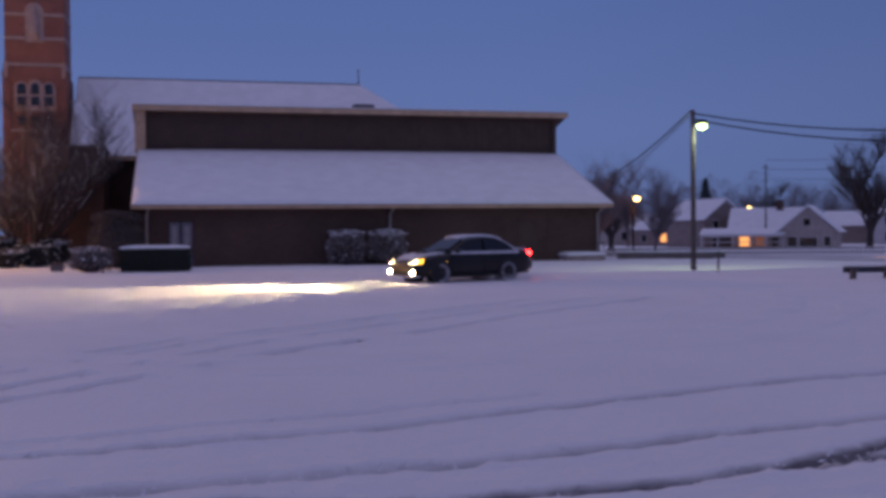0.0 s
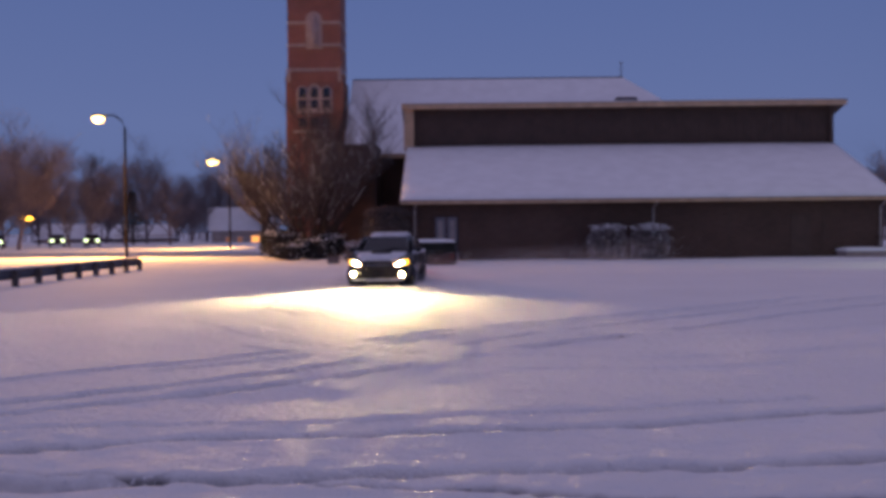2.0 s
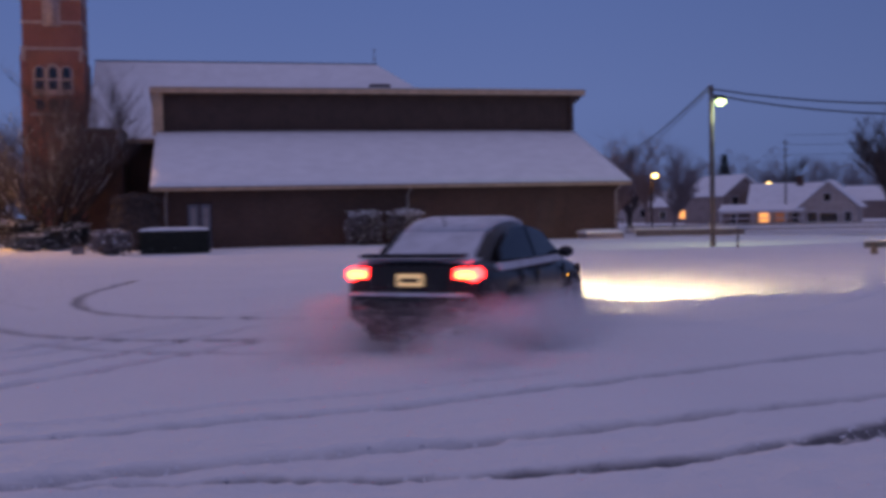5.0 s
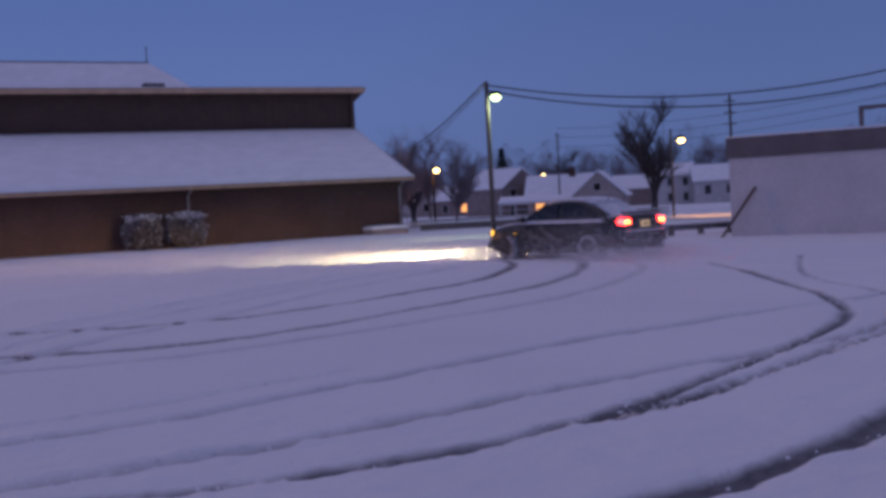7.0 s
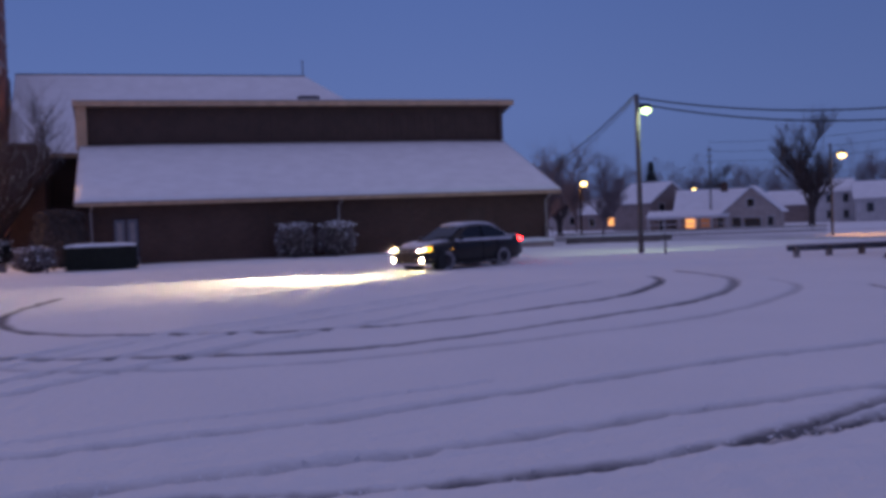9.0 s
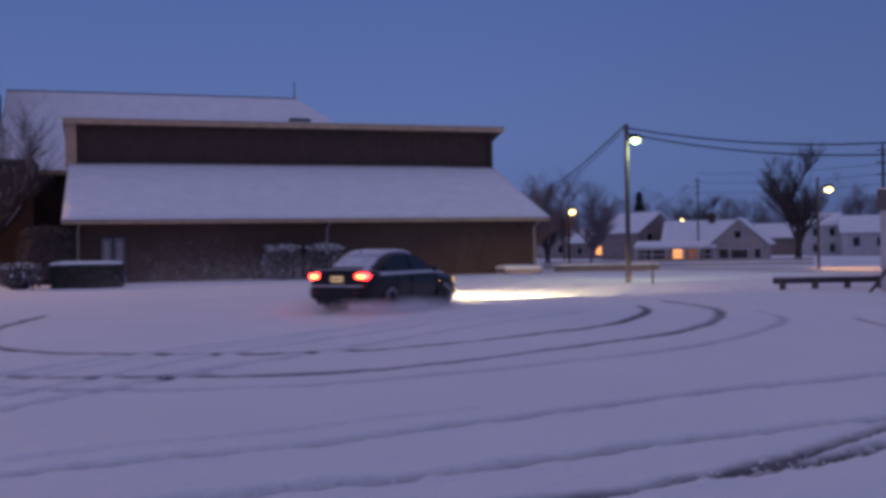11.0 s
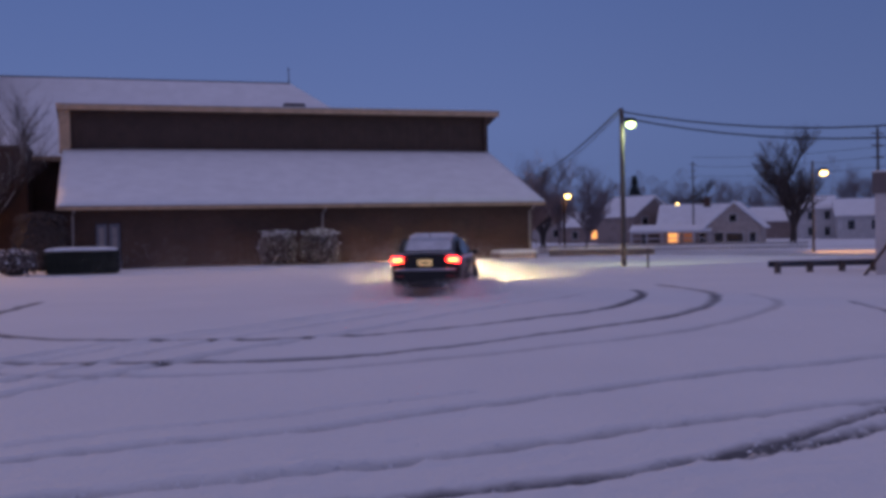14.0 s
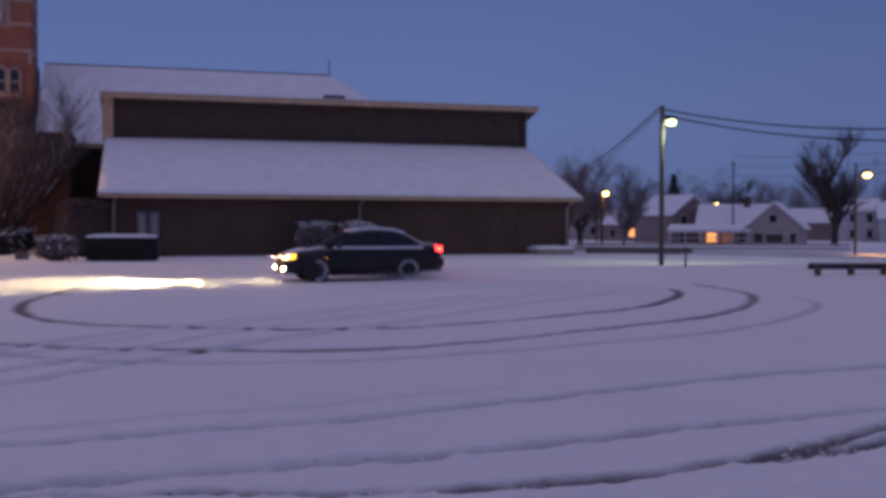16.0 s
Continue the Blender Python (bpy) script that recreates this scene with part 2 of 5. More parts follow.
def box(bm, x0, x1, y0, y1, z0, z1, bevel=0.0):
    vs = [bm.verts.new(p) for p in ((x0, y0, z0), (x1, y0, z0), (x1, y1, z0), (x0, y1, z0), (x0, y0, z1), (x1, y0, z1), (x1, y1, z1), (x0, y1, z1))]
    fs = [bm.faces.new([vs[i] for i in q]) for q in ((0, 3, 2, 1), (4, 5, 6, 7), (0, 1, 5, 4), (1, 2, 6, 5), (2, 3, 7, 6), (3, 0, 4, 7))]
    if bevel:
        edges = {e for f in fs for e in f.edges}
        bmesh.ops.bevel(bm, geom=list(edges), offset=bevel, segments=2, affect="EDGES")
    return bm


def boxed(*a, **k):
    return box(bmesh.new(), *a, **k)


def prism(bm, outline, y0, y1):
    """An x, z outline drawn out from y0 to y1."""
    a = [bm.verts.new((x, y0, z)) for x, z in outline]
    b = [bm.verts.new((x, y1, z)) for x, z in outline]
    bm.faces.new(a)
    bm.faces.new(b[::-1])
    for i in range(len(a)):
        j = (i + 1) % len(a)
        bm.faces.new((a[j], a[i], b[i], b[j]))
    return bm


def slab(bm, pts, thick):
    """A flat polygon with thickness on the side away from its normal."""
    p = [Vector(q) for q in pts]
    n = (p[1] - p[0]).cross(p[2] - p[0]).normalized() * thick
    a = [bm.verts.new(q) for q in p]
    b = [bm.verts.new(q - n) for q in p]
    bm.faces.new(a)
    bm.faces.new(b[::-1])
    for i in range(len(a)):
        j = (i + 1) % len(a)
        bm.faces.new((a[j], a[i], b[i], b[j]))
    return bm


def tube(bm, pts, radii, sides=8):
    """A tapering tube through the points."""
    pts = [Vector(p) for p in pts]
    rings = []
    for i, p in enumerate(pts):
        d = (pts[min(i + 1, len(pts) - 1)] - pts[max(i - 1, 0)]).normalized()
        u = d.cross(Vector((0, 0, 1)) if abs(d.z) < 0.9 else Vector((1, 0, 0))).normalized()
        v = d.cross(u)
        r = radii[i] if isinstance(radii, (list, tuple)) else radii
        rings.append([bm.verts.new(p + (u * math.cos(k * math.tau / sides) + v * math.sin(k * math.tau / sides)) * r) for k in range(sides)])
    for a, b in zip(rings, rings[1:]):
        for k in range(sides):
            bm.faces.new((a[k], a[(k + 1) % sides], b[(k + 1) % sides], b[k]))
    bm.faces.new(rings[0][::-1])
    bm.faces.new(rings[-1])
    return bm


def loft(bm, rings, caps=True):
    vs = [[bm.verts.new(p) for p in r] for r in rings]
    n = len(vs[0])
    for a, b in zip(vs, vs[1:]):
        for k in range(n):
            bm.faces.new((a[k], a[(k + 1) % n], b[(k + 1) % n], b[k]))
    if caps:
        bm.faces.new(vs[0][::-1])
        bm.faces.new(vs[-1])
    return bm


def ball(bm, c, rx, ry, rz, u=12, v=8):
    m = Matrix.Translation(c) @ Matrix.Diagonal((rx, ry, rz, 1))
    bmesh.ops.create_uvsphere(bm, u_segments=u, v_segments=v, radius=1, matrix=m)
    return bm


# ---- ground ----
def smooth_line(pts, step=0.12):
    """A smooth curve through a few places, as many close points."""
    p = [Vector((*q, 0)) for q in pts]
    out = []
    for i in range(len(p) - 1):
        a, b, c, d = p[max(i - 1, 0)], p[i], p[i + 1], p[min(i + 2, len(p) - 1)]
        n = max(2, int((c - b).length / step))
        for k in range(n):
            t = k / n
            out.append(0.5 * (2 * b + (c - a) * t + (2 * a - 5 * b + 4 * c - d) * t * t + (3 * b - a - 3 * c + d) * t ** 3))
    out.append(p[-1])
    return np.array([(v.x, v.y) for v in out])


# old and new wheel tracks: places, half width, depth, how far the snow is pressed away
TRACKS = [
    # the wide ring that the car draws
    ([(-7.8, 24.5), (-7.56, 20.8), (-7.05, 18.7), (-6.09, 16.75), (-4.9, 15.6), (-3.5, 15.05), (-1.9, 14.85), (0.5, 15.6), (2.4, 16.9), (4.2, 18.8), (5.35, 21.0), (5.9, 22.6), (6.1, 24.2)], 0.13, 0.022, 0.8),
    ([(-7.5, 15.2), (-5.6, 13.3), (-4.3, 12.7), (-2.9, 12.4), (-1.3, 12.45), (0.4, 13.1), (2.0, 14.2), (4.1, 16.1), (5.7, 18.1), (6.9, 20.6), (7.55, 23.3), (7.3, 26.3)], 0.14, 0.022, 0.66),
    ([(-5.2, 12.3), (-3.9, 11.6), (-2.7, 11.3), (-1.2, 11.4), (0.2, 11.95), (1.8, 12.7), (3.5, 13.75), (5.3, 15.6), (7.0, 17.9), (7.9, 19.9), (8.2, 22.0)], 0.13, 0.02, 0.28),
    # the bend beside the white building
    ([(9.2, 19.5), (8.5, 16.4), (7.7, 13.2), (6.8, 10.9), (5.9, 9.7), (4.8, 8.69), (3.34, 7.43), (2.16, 6.54), (1.33, 6.17), (0.2, 5.95)], 0.09, 0.05, 0.85),
    ([(11.5, 20), (9.0, 15.5), (8.2, 12.3), (7.2, 10.4), (5.64, 8.95), (4.29, 7.77), (3.12, 6.94), (2.37, 6.52)], 0.07, 0.04, 0.5),
    ([(7.5, 9.5), (5.2, 6.9), (3.83, 5.77), (2.85, 5.18), (2.06, 4.8), (0.5, 4.4)], 0.125, 0.07, 1.0),
    # older, snowed-in lines across the yard
    ([(-9, 4.2), (-5.05, 5.9), (-3.76, 6.7), (-2.2, 7.35), (-0.7, 7.95), (1.3, 9.05), (3.2, 10.1), (5.9, 11.25), (9, 12.3)], 0.11, 0.07, 0.5),
    ([(-9, 5.5), (-4.74, 5.52), (-3.5, 5.58), (-2.4, 5.66), (-1.6, 5.74), (-0.77, 5.84), (0.3, 5.9), (1.02, 6.01), (1.68, 6.3), (2.33, 6.62), (3.05, 6.98), (3.85, 7.5), (6.5, 9.3)], 0.06, 0.07, 1.0),
    ([(-4, 5.2), (-1.5, 6.2), (-0.15, 6.7), (0.8, 7.05), (2.4, 7.75), (4.4, 8.5), (7, 9.6)], 0.10, 0.06, 0.45),
    # pairs of narrow tyre lines running to the wing
    ([(-10.5, 5.3), (-8.6, 6.9), (-7.27, 8.47), (-6.61, 9.4), (-5.88, 10.5), (-5.1, 11.95), (-4.17, 13.78), (-2.93, 15.9), (-0.6, 19.4), (2.2, 23.2)], 0.085, 0.08, 0.34),
    ([(-5.75, 9.9), (-4.82, 11.3), (-3.98, 13.05), (-3.0, 14.9), (-1.2, 17.9), (1.4, 21.6)], 0.07, 0.055, 0.28),
    ([(-9.2, 4.4), (-7.4, 6.1), (-6.32, 7.36), (-5.74, 8.15), (-5.05, 9.02), (-4.37, 10.25), (-3.58, 11.84), (-2.62, 14.0), (-1.43, 16.3), (1.2, 20.2), (4.2, 23.8)], 0.085, 0.085, 0.36),
    ([(-8.2, 4.6), (-6.9, 5.8), (-5.93, 6.91), (-5.41, 7.6), (-4.72, 8.42), (-4.03, 9.44), (-3.26, 10.77), (-2.34, 12.5), (-1.14, 14.59), (1.3, 18.4), (4.6, 22.8)], 0.10, 0.09, 0.38),
    # a faint line and ragged prints before them
    ([(-5.6, 6.6), (-4.46, 7.08), (-3.22, 7.54), (-2.0, 8.15), (-0.68, 8.73), (0.9, 9.6)], 0.07, 0.035, 0.18),
    ([(-4.2, 5.3), (-3.1, 5.54), (-2.2, 6.0), (-1.54, 6.3), (-0.85, 6.54), (0.17, 6.75)], 0.08, 0.05, 0.3),
    ([(-10, 22), (-9.3, 21.1), (-8.6, 19), (-7.2, 17.2)], 0.1, 0.03, 0.2),
]


def axis(lo, hi, step, reach, grow=1.18):
    a = list(np.arange(lo, hi + step / 2, step))
    for sign, end in ((1, hi), (-1, lo)):
        s, p = step, end
        ext = []
        while abs(p - end) < reach:
            s *= grow
            p += sign * s
            ext.append(p)
        a = a + ext if sign > 0 else ext[::-1] + a
    return np.array(a)


def value_noise(x, y, seed):
    r = np.random.RandomState(seed)
    t = r.rand(256, 256)
    xi, yi = np.floor(x).astype(int), np.floor(y).astype(int)
    fx, fy = x - xi, y - yi
    fx, fy = fx * fx * (3 - 2 * fx), fy * fy * (3 - 2 * fy)
    g = lambda a, b: t[a % 256, b % 256]
    return (g(xi, yi) * (1 - fx) + g(xi + 1, yi) * fx) * (1 - fy) + (g(xi, yi + 1) * (1 - fx) + g(xi + 1, yi + 1) * fx) * fy - 0.5


def fall(X, Y):
    """The land drops a little towards the houses across the street."""
    a = np.clip((np.hypot(X, Y) - 66) / 50, 0, 1)
    b = np.clip((X - 6) / 14, 0, 1)
    return -1.0 * a * a * (3 - 2 * a) * b * b * (3 - 2 * b)


def snow_height(X, Y):
    """The lie of the untouched snow: soft swells and small lumps, rougher towards the edge of the lot."""
    z = 0.05 * value_noise(X * 0.35, Y * 0.35, 1) + 0.022 * value_noise(X * 1.7, Y * 1.7, 2) + 0.012 * value_noise(X * 6, Y * 6, 3)
    rough = np.clip((9.5 - Y) / 4, 0.12, 1) * (np.abs(X) < 14)
    z = z + rough * (0.018 * value_noise(X * 2.2, Y * 4.1, 4) + 0.026 * value_noise(X * 5, Y * 8, 5) + 0.022 * value_noise(X * 11, Y * 15, 6))
    return np.where(np.hypot(X, Y) > 300, 0.0, z) + fall(X, Y)


def build_ground():
    xs = axis(-13, 12, 0.075, 2500)
    ys = np.concatenate([axis(4, 12, 0.045, 2500)[:-1]])
    ys = ys[ys < 12]
    far = axis(12, 31, 0.085, 2500)
    ys = np.concatenate([ys, far[far >= 12]])
    X, Y = np.meshgrid(xs, ys)
    z = snow_height(X, Y)
    pressed = np.zeros_like(X)
    for pts, half, depth, press in TRACKS:
        line = smooth_line(pts)
        lo, hi = line.min(0) - 1, line.max(0) + 1
        ix = np.where((xs > lo[0]) & (xs < hi[0]))[0]
        iy = np.where((ys > lo[1]) & (ys < hi[1]))[0]
        sx, sy = slice(ix[0], ix[-1] + 1), slice(iy[0], iy[-1] + 1)
        gx, gy = X[sy, sx], Y[sy, sx]
        d = np.full(gx.shape, 9.0)
        for k in range(0, len(line)):
            d = np.minimum(d, np.hypot(gx - line[k, 0], gy - line[k, 1]))
        w = half * (1 + 0.5 * value_noise(gx * 2.3, gy * 2.3, 7))
        core = np.clip(1.35 - d / w, 0, 1)
        core = core * core * (3 - 2 * core)
        bank = np.exp(-((d - 1.9 * w) / (0.7 * w)) ** 2)
        z[sy, sx] += -depth * core + 0.22 * depth * bank * (0.6 + value_noise(gx * 4, gy * 4, 8))
        keep = np.clip(0.88 + 0.35 * value_noise(gx * 1.1, gy * 1.1, 9), 0, 1.2)
        pressed[sy, sx] = np.maximum(pressed[sy, sx], core * press * keep)
    ny, nx = X.shape
    co = np.stack([X, Y, z], -1).reshape(-1, 3)
    i = np.arange(nx * ny).reshape(ny, nx)
    quads = np.stack([i[:-1, :-1], i[:-1, 1:], i[1:, 1:], i[1:, :-1]], -1).reshape(-1, 4)
    me = bpy.data.meshes.new("ground")
    me.vertices.add(len(co))
    me.vertices.foreach_set("co", co.ravel())
    me.loops.add(quads.size)
    me.loops.foreach_set("vertex_index", quads.ravel().astype(np.int32))
    me.polygons.add(len(quads))
    me.polygons.foreach_set("loop_start", np.arange(0, quads.size, 4, dtype=np.int32))
    me.update(calc_edges=True)
    at = me.attributes.new("pressed", "FLOAT", "POINT")
    at.data.foreach_set("value", pressed.ravel().astype(np.float32))
    me.materials.append(SNOW_GROUND)
    me.shade_smooth()
    return tagged(new("ground", me), "snow-covered parking lot with curving wheel tracks", "ground", kind="structure")


build_ground()


# ---- the church and its low wing ----
WING = (-14.4, 47.67, 0)
TURN = 14.19


def church_wing():
    w = thing("church_wing", WING, TURN, "long dark brick church wing with snowy roof and boarded clerestory", "building")
    bm = bmesh.new()
    L = 24.03
    # front wall in three lengths round the doorway
    box(bm, 0.35, 1.62, 0.7, 1.0, -0.3, 2.9)
    box(bm, 2.78, L - 0.5, 0.7, 1.0, -0.3, 2.9)
    box(bm, 1.62, 2.78, 0.7, 1.0, 2.16, 2.9)
    part("wall", bm, DARK_BRICK, w)
    for x in (0.35, L - 0.8):
        part("wall", prism_yz(bmesh.new(), [(1.0, -0.3), (15, -0.3), (15, 6.6), (9.0, 8.0), (9.0, 5.85), (1.0, 2.95)], x, x + 0.3), DARK_BRICK, w)
    for x in (5.2, 8.7, 16.0, 20.6):
        part("wall_joint", boxed(x, x + 0.09, 0.675, 0.7, -0.2, 2.74), SIDING, w)
    # recessed doorway with two pale leaves
    d = part("door", boxed(1.66, 2.16, 0.84, 0.89, -0.1, 2.12, bevel=0.01), GREY_DOOR, w, "grey painted door leaf")
    part("pane", boxed(1.80, 2.02, 0.825, 0.84, 0.9, 1.95), PALE_METAL, d)
    d = part("door", boxed(2.24, 2.74, 0.84, 0.89, -0.1, 2.12, bevel=0.01), GREY_DOOR, w, "grey painted door leaf")
    part("pane", boxed(2.38, 2.60, 0.825, 0.84, 0.9, 1.95), PALE_METAL, d)
    part("door_post", boxed(2.16, 2.24, 0.80, 0.92, -0.1, 2.16), SIDING, w)
    part("door", boxed(19.0, 20.0, 0.66, 0.70, 0.1, 2.1, bevel=0.01), SIDING, w, "dark brown side door")
    # gutter and roof
    part("gutter", boxed(0, L, 0, 0.16, 2.74, 2.90, bevel=0.03), FASCIA, w, "tan gutter under the snowy eave")
    part("soffit", boxed(0.05, L - 0.05, 0.16, 0.75, 2.76, 2.80), SIDING, w)
    bm = bmesh.new()
    prism_yz(bm, [(0.02, 2.90), (8.4, 6.10), (8.4, 5.9), (0.3, 2.80)], 0, L)
    part("roof", bm, SIDING, w)
    part("roof_snow", snow_sheet(0, L, 0.0, 8.36, 2.93, 6.13, 0.10, 3), SNOW, w, "smooth snow on the roof", smooth=True)
    for x in (0, L - 0.09):
        bm = bmesh.new()
        prism_yz(bm, [(0.0, 2.74), (8.4, 5.92), (8.4, 6.1), (0.0, 2.92)], x - 0.03, x + 0.06)
        part("barge_board", bm, FASCIA, w)
    # clerestory
    part("clerestory_wall", boxed(0.40, L - 0.1, 8.75, 9.0, 5.8, 8.32), SIDING, w, "dark brown boarded clerestory")
    first = part("batten", boxed(0, 0.035, 8.72, 8.75, 6.1, 8.28), SIDING, w)
    first.location.x = 1.0
    for k in range(1, 54):
        b = new("batten", first.data)
        b.parent, b.location = w, (1.0 + 0.42 * k, 0, 0)
    part("corner_board", boxed(-0.16, 0.40, 8.36, 9.0, 6.0, 8.3), FASCIA, w)
    part("corner_board", boxed(L - 0.2, L + 0.02, 8.5, 9.0, 5.9, 8.3), SIDING, w)
    part("fascia", boxed(-0.26, L + 0.6, 8.02, 8.20, 8.26, 8.56, bevel=0.02), FASCIA, w, "tan fascia along the clerestory top")
    part("soffit", boxed(-0.2, L + 0.5, 8.20, 8.9, 8.28, 8.33), SIDING, w)
    bm = bmesh.new()
    prism_yz(bm, [(8.02, 8.56), (15, 6.9), (15, 6.7), (8.2, 8.34)], -0.26, L + 0.6)
    part("roof", bm, SIDING, w)
    part("roof_snow", snow_sheet(-0.28, L + 0.62, 8.0, 15, 8.57, 6.92, 0.07, 5), SNOW, w, smooth=True)
    # downpipes
    for x in (0.75, 12.4, L - 0.55):
        bm = bmesh.new()
        tube(bm, [(x, 0.1, 2.76), (x - 0.05, 0.35, 2.6), (x - 0.1, 0.62, 2.45), (x - 0.1, 0.63, 0.0)], 0.06)
        part("downpipe", bm, PALE_METAL, w, "pale painted downpipe")
    return w


def prism_yz(bm, outline, x0, x1):
    a = [bm.verts.new((x0, y, z)) for y, z in outline]
    b = [bm.verts.new((x1, y, z)) for y, z in outline]
    bm.faces.new(a)
    bm.faces.new(b[::-1])
    for i in range(len(a)):
        j = (i + 1) % len(a)
        bm.faces.new((a[j], a[i], b[i], b[j]))
    return bm


def snow_sheet(x0, x1, y0, y1, z0, z1, thick, seed, nx=60, ny=14):
    """A sheet of lying snow with a soft upper surface and a drooping lower edge."""
    bm = bmesh.new()
    top, low = [], []
    for j in range(ny + 1):
        v = j / ny
        rt, rl = [], []
        for i in range(nx + 1):
            u = i / nx
            x, y, z = x0 + (x1 - x0) * u, y0 + (y1 - y0) * v, z0 + (z1 - z0) * v
            edge = min(1, 6 * min(u, 1 - u, v * 2 + 0.05))
            h = thick * (0.35 + 0.65 * edge ** 0.5) + 0.05 * thick * noise.noise((x * 0.6, y * 0.6, seed))
            rt.append(bm.verts.new((x, y, z + h)))
            rl.append(bm.verts.new((x, y, z)))
        top.append(rt)
        low.append(rl)
    for j in range(ny):
        for i in range(nx):
            bm.faces.new((top[j][i], top[j][i + 1], top[j + 1][i + 1], top[j + 1][i]))
    for i in range(nx):
        bm.faces.new((low[0][i], low[0][i + 1], top[0][i + 1], top[0][i]))
        bm.faces.new((low[ny][i + 1], low[ny][i], top[ny][i], top[ny][i + 1]))
    for j in range(ny):
        bm.faces.new((low[j + 1][0], low[j][0], top[j][0], top[j + 1][0]))
        bm.faces.new((low[j][nx], low[j + 1][nx], top[j + 1][nx], top[j][nx]))
    return bm


def church_nave():
    n = thing("church_nave", WING, TURN, "church nave with a steep hipped snow-covered roof", "building")
    x0, x1, y0, y1, ze, zr = -4.3, 21.5, 15.3, 30, 6.3, 12.05
    part("wall", boxed(x0 + 0.6, x1 - 0.6, y0 + 0.6, y1 - 0.6, -0.3, ze), DARK_BRICK, n)
    ym = (y0 + y1) / 2
    bm = bmesh.new()
    p = [bm.verts.new(q) for q in ((x0, y0, ze), (x1, y0, ze), (x1, y1, ze), (x0, y1, ze), (x0, ym, zr), (14.6, ym, zr))]
    for q in ((0, 1, 5, 4), (1, 2, 5), (2, 3, 4, 5), (3, 0, 4), (0, 3, 2, 1)):
        bm.faces.new([p[i] for i in q])
    part("roof", bm, SNOW, n, "steep roof under snow")
    part("eave_board", boxed(x0, x1, y0 - 0.06, y0 + 0.1, ze - 0.25, ze + 0.02), FASCIA, n)
    bm = tube(bmesh.new(), [(x0, ym, zr), (14.6, ym, zr)], 0.06, 6)
    part("ridge_cap", bm, GREY_TRIM, n)
    bm = bmesh.new()
    tube(bm, [(14.5, ym, zr), (14.5, ym, zr + 1.0)], [0.05, 0.03], 6)
    ball(bm, (14.5, ym, zr + 1.0), 0.07, 0.07, 0.09)
    part("finial", bm, GREY_TRIM, n)
    bm = boxed(13.6, 15.0, 19.2, 20.0, 9.0, 10.25, bevel=0.05)
    part("roof_vent", bm, GREY_TRIM, n, "dark roof vent")
    # brick stair block beside the tower
    b = thing("brick_annex", polar(19.05, 61), TURN, "plain dark brick annex block between tower and wing", "building")
    part("wall", boxed(-1.0, 0.92, 0, 6, -0.3, 6.45), DARK_BRICK, b)
    part("coping", boxed(-1.08, 1.0, -0.08, 6.1, 6.45, 6.6), GREY_TRIM, b)


def arch(bm, cx, z0, z1, half, y0, y1, n=8):
    pts = [(cx - half, z0), (cx + half, z0)] + [(cx + half * math.cos(a), z1 - half + half * math.sin(a)) for a in [math.pi * k / n for k in range(n + 1)]]
    return prism(bm, pts, y0, y1)


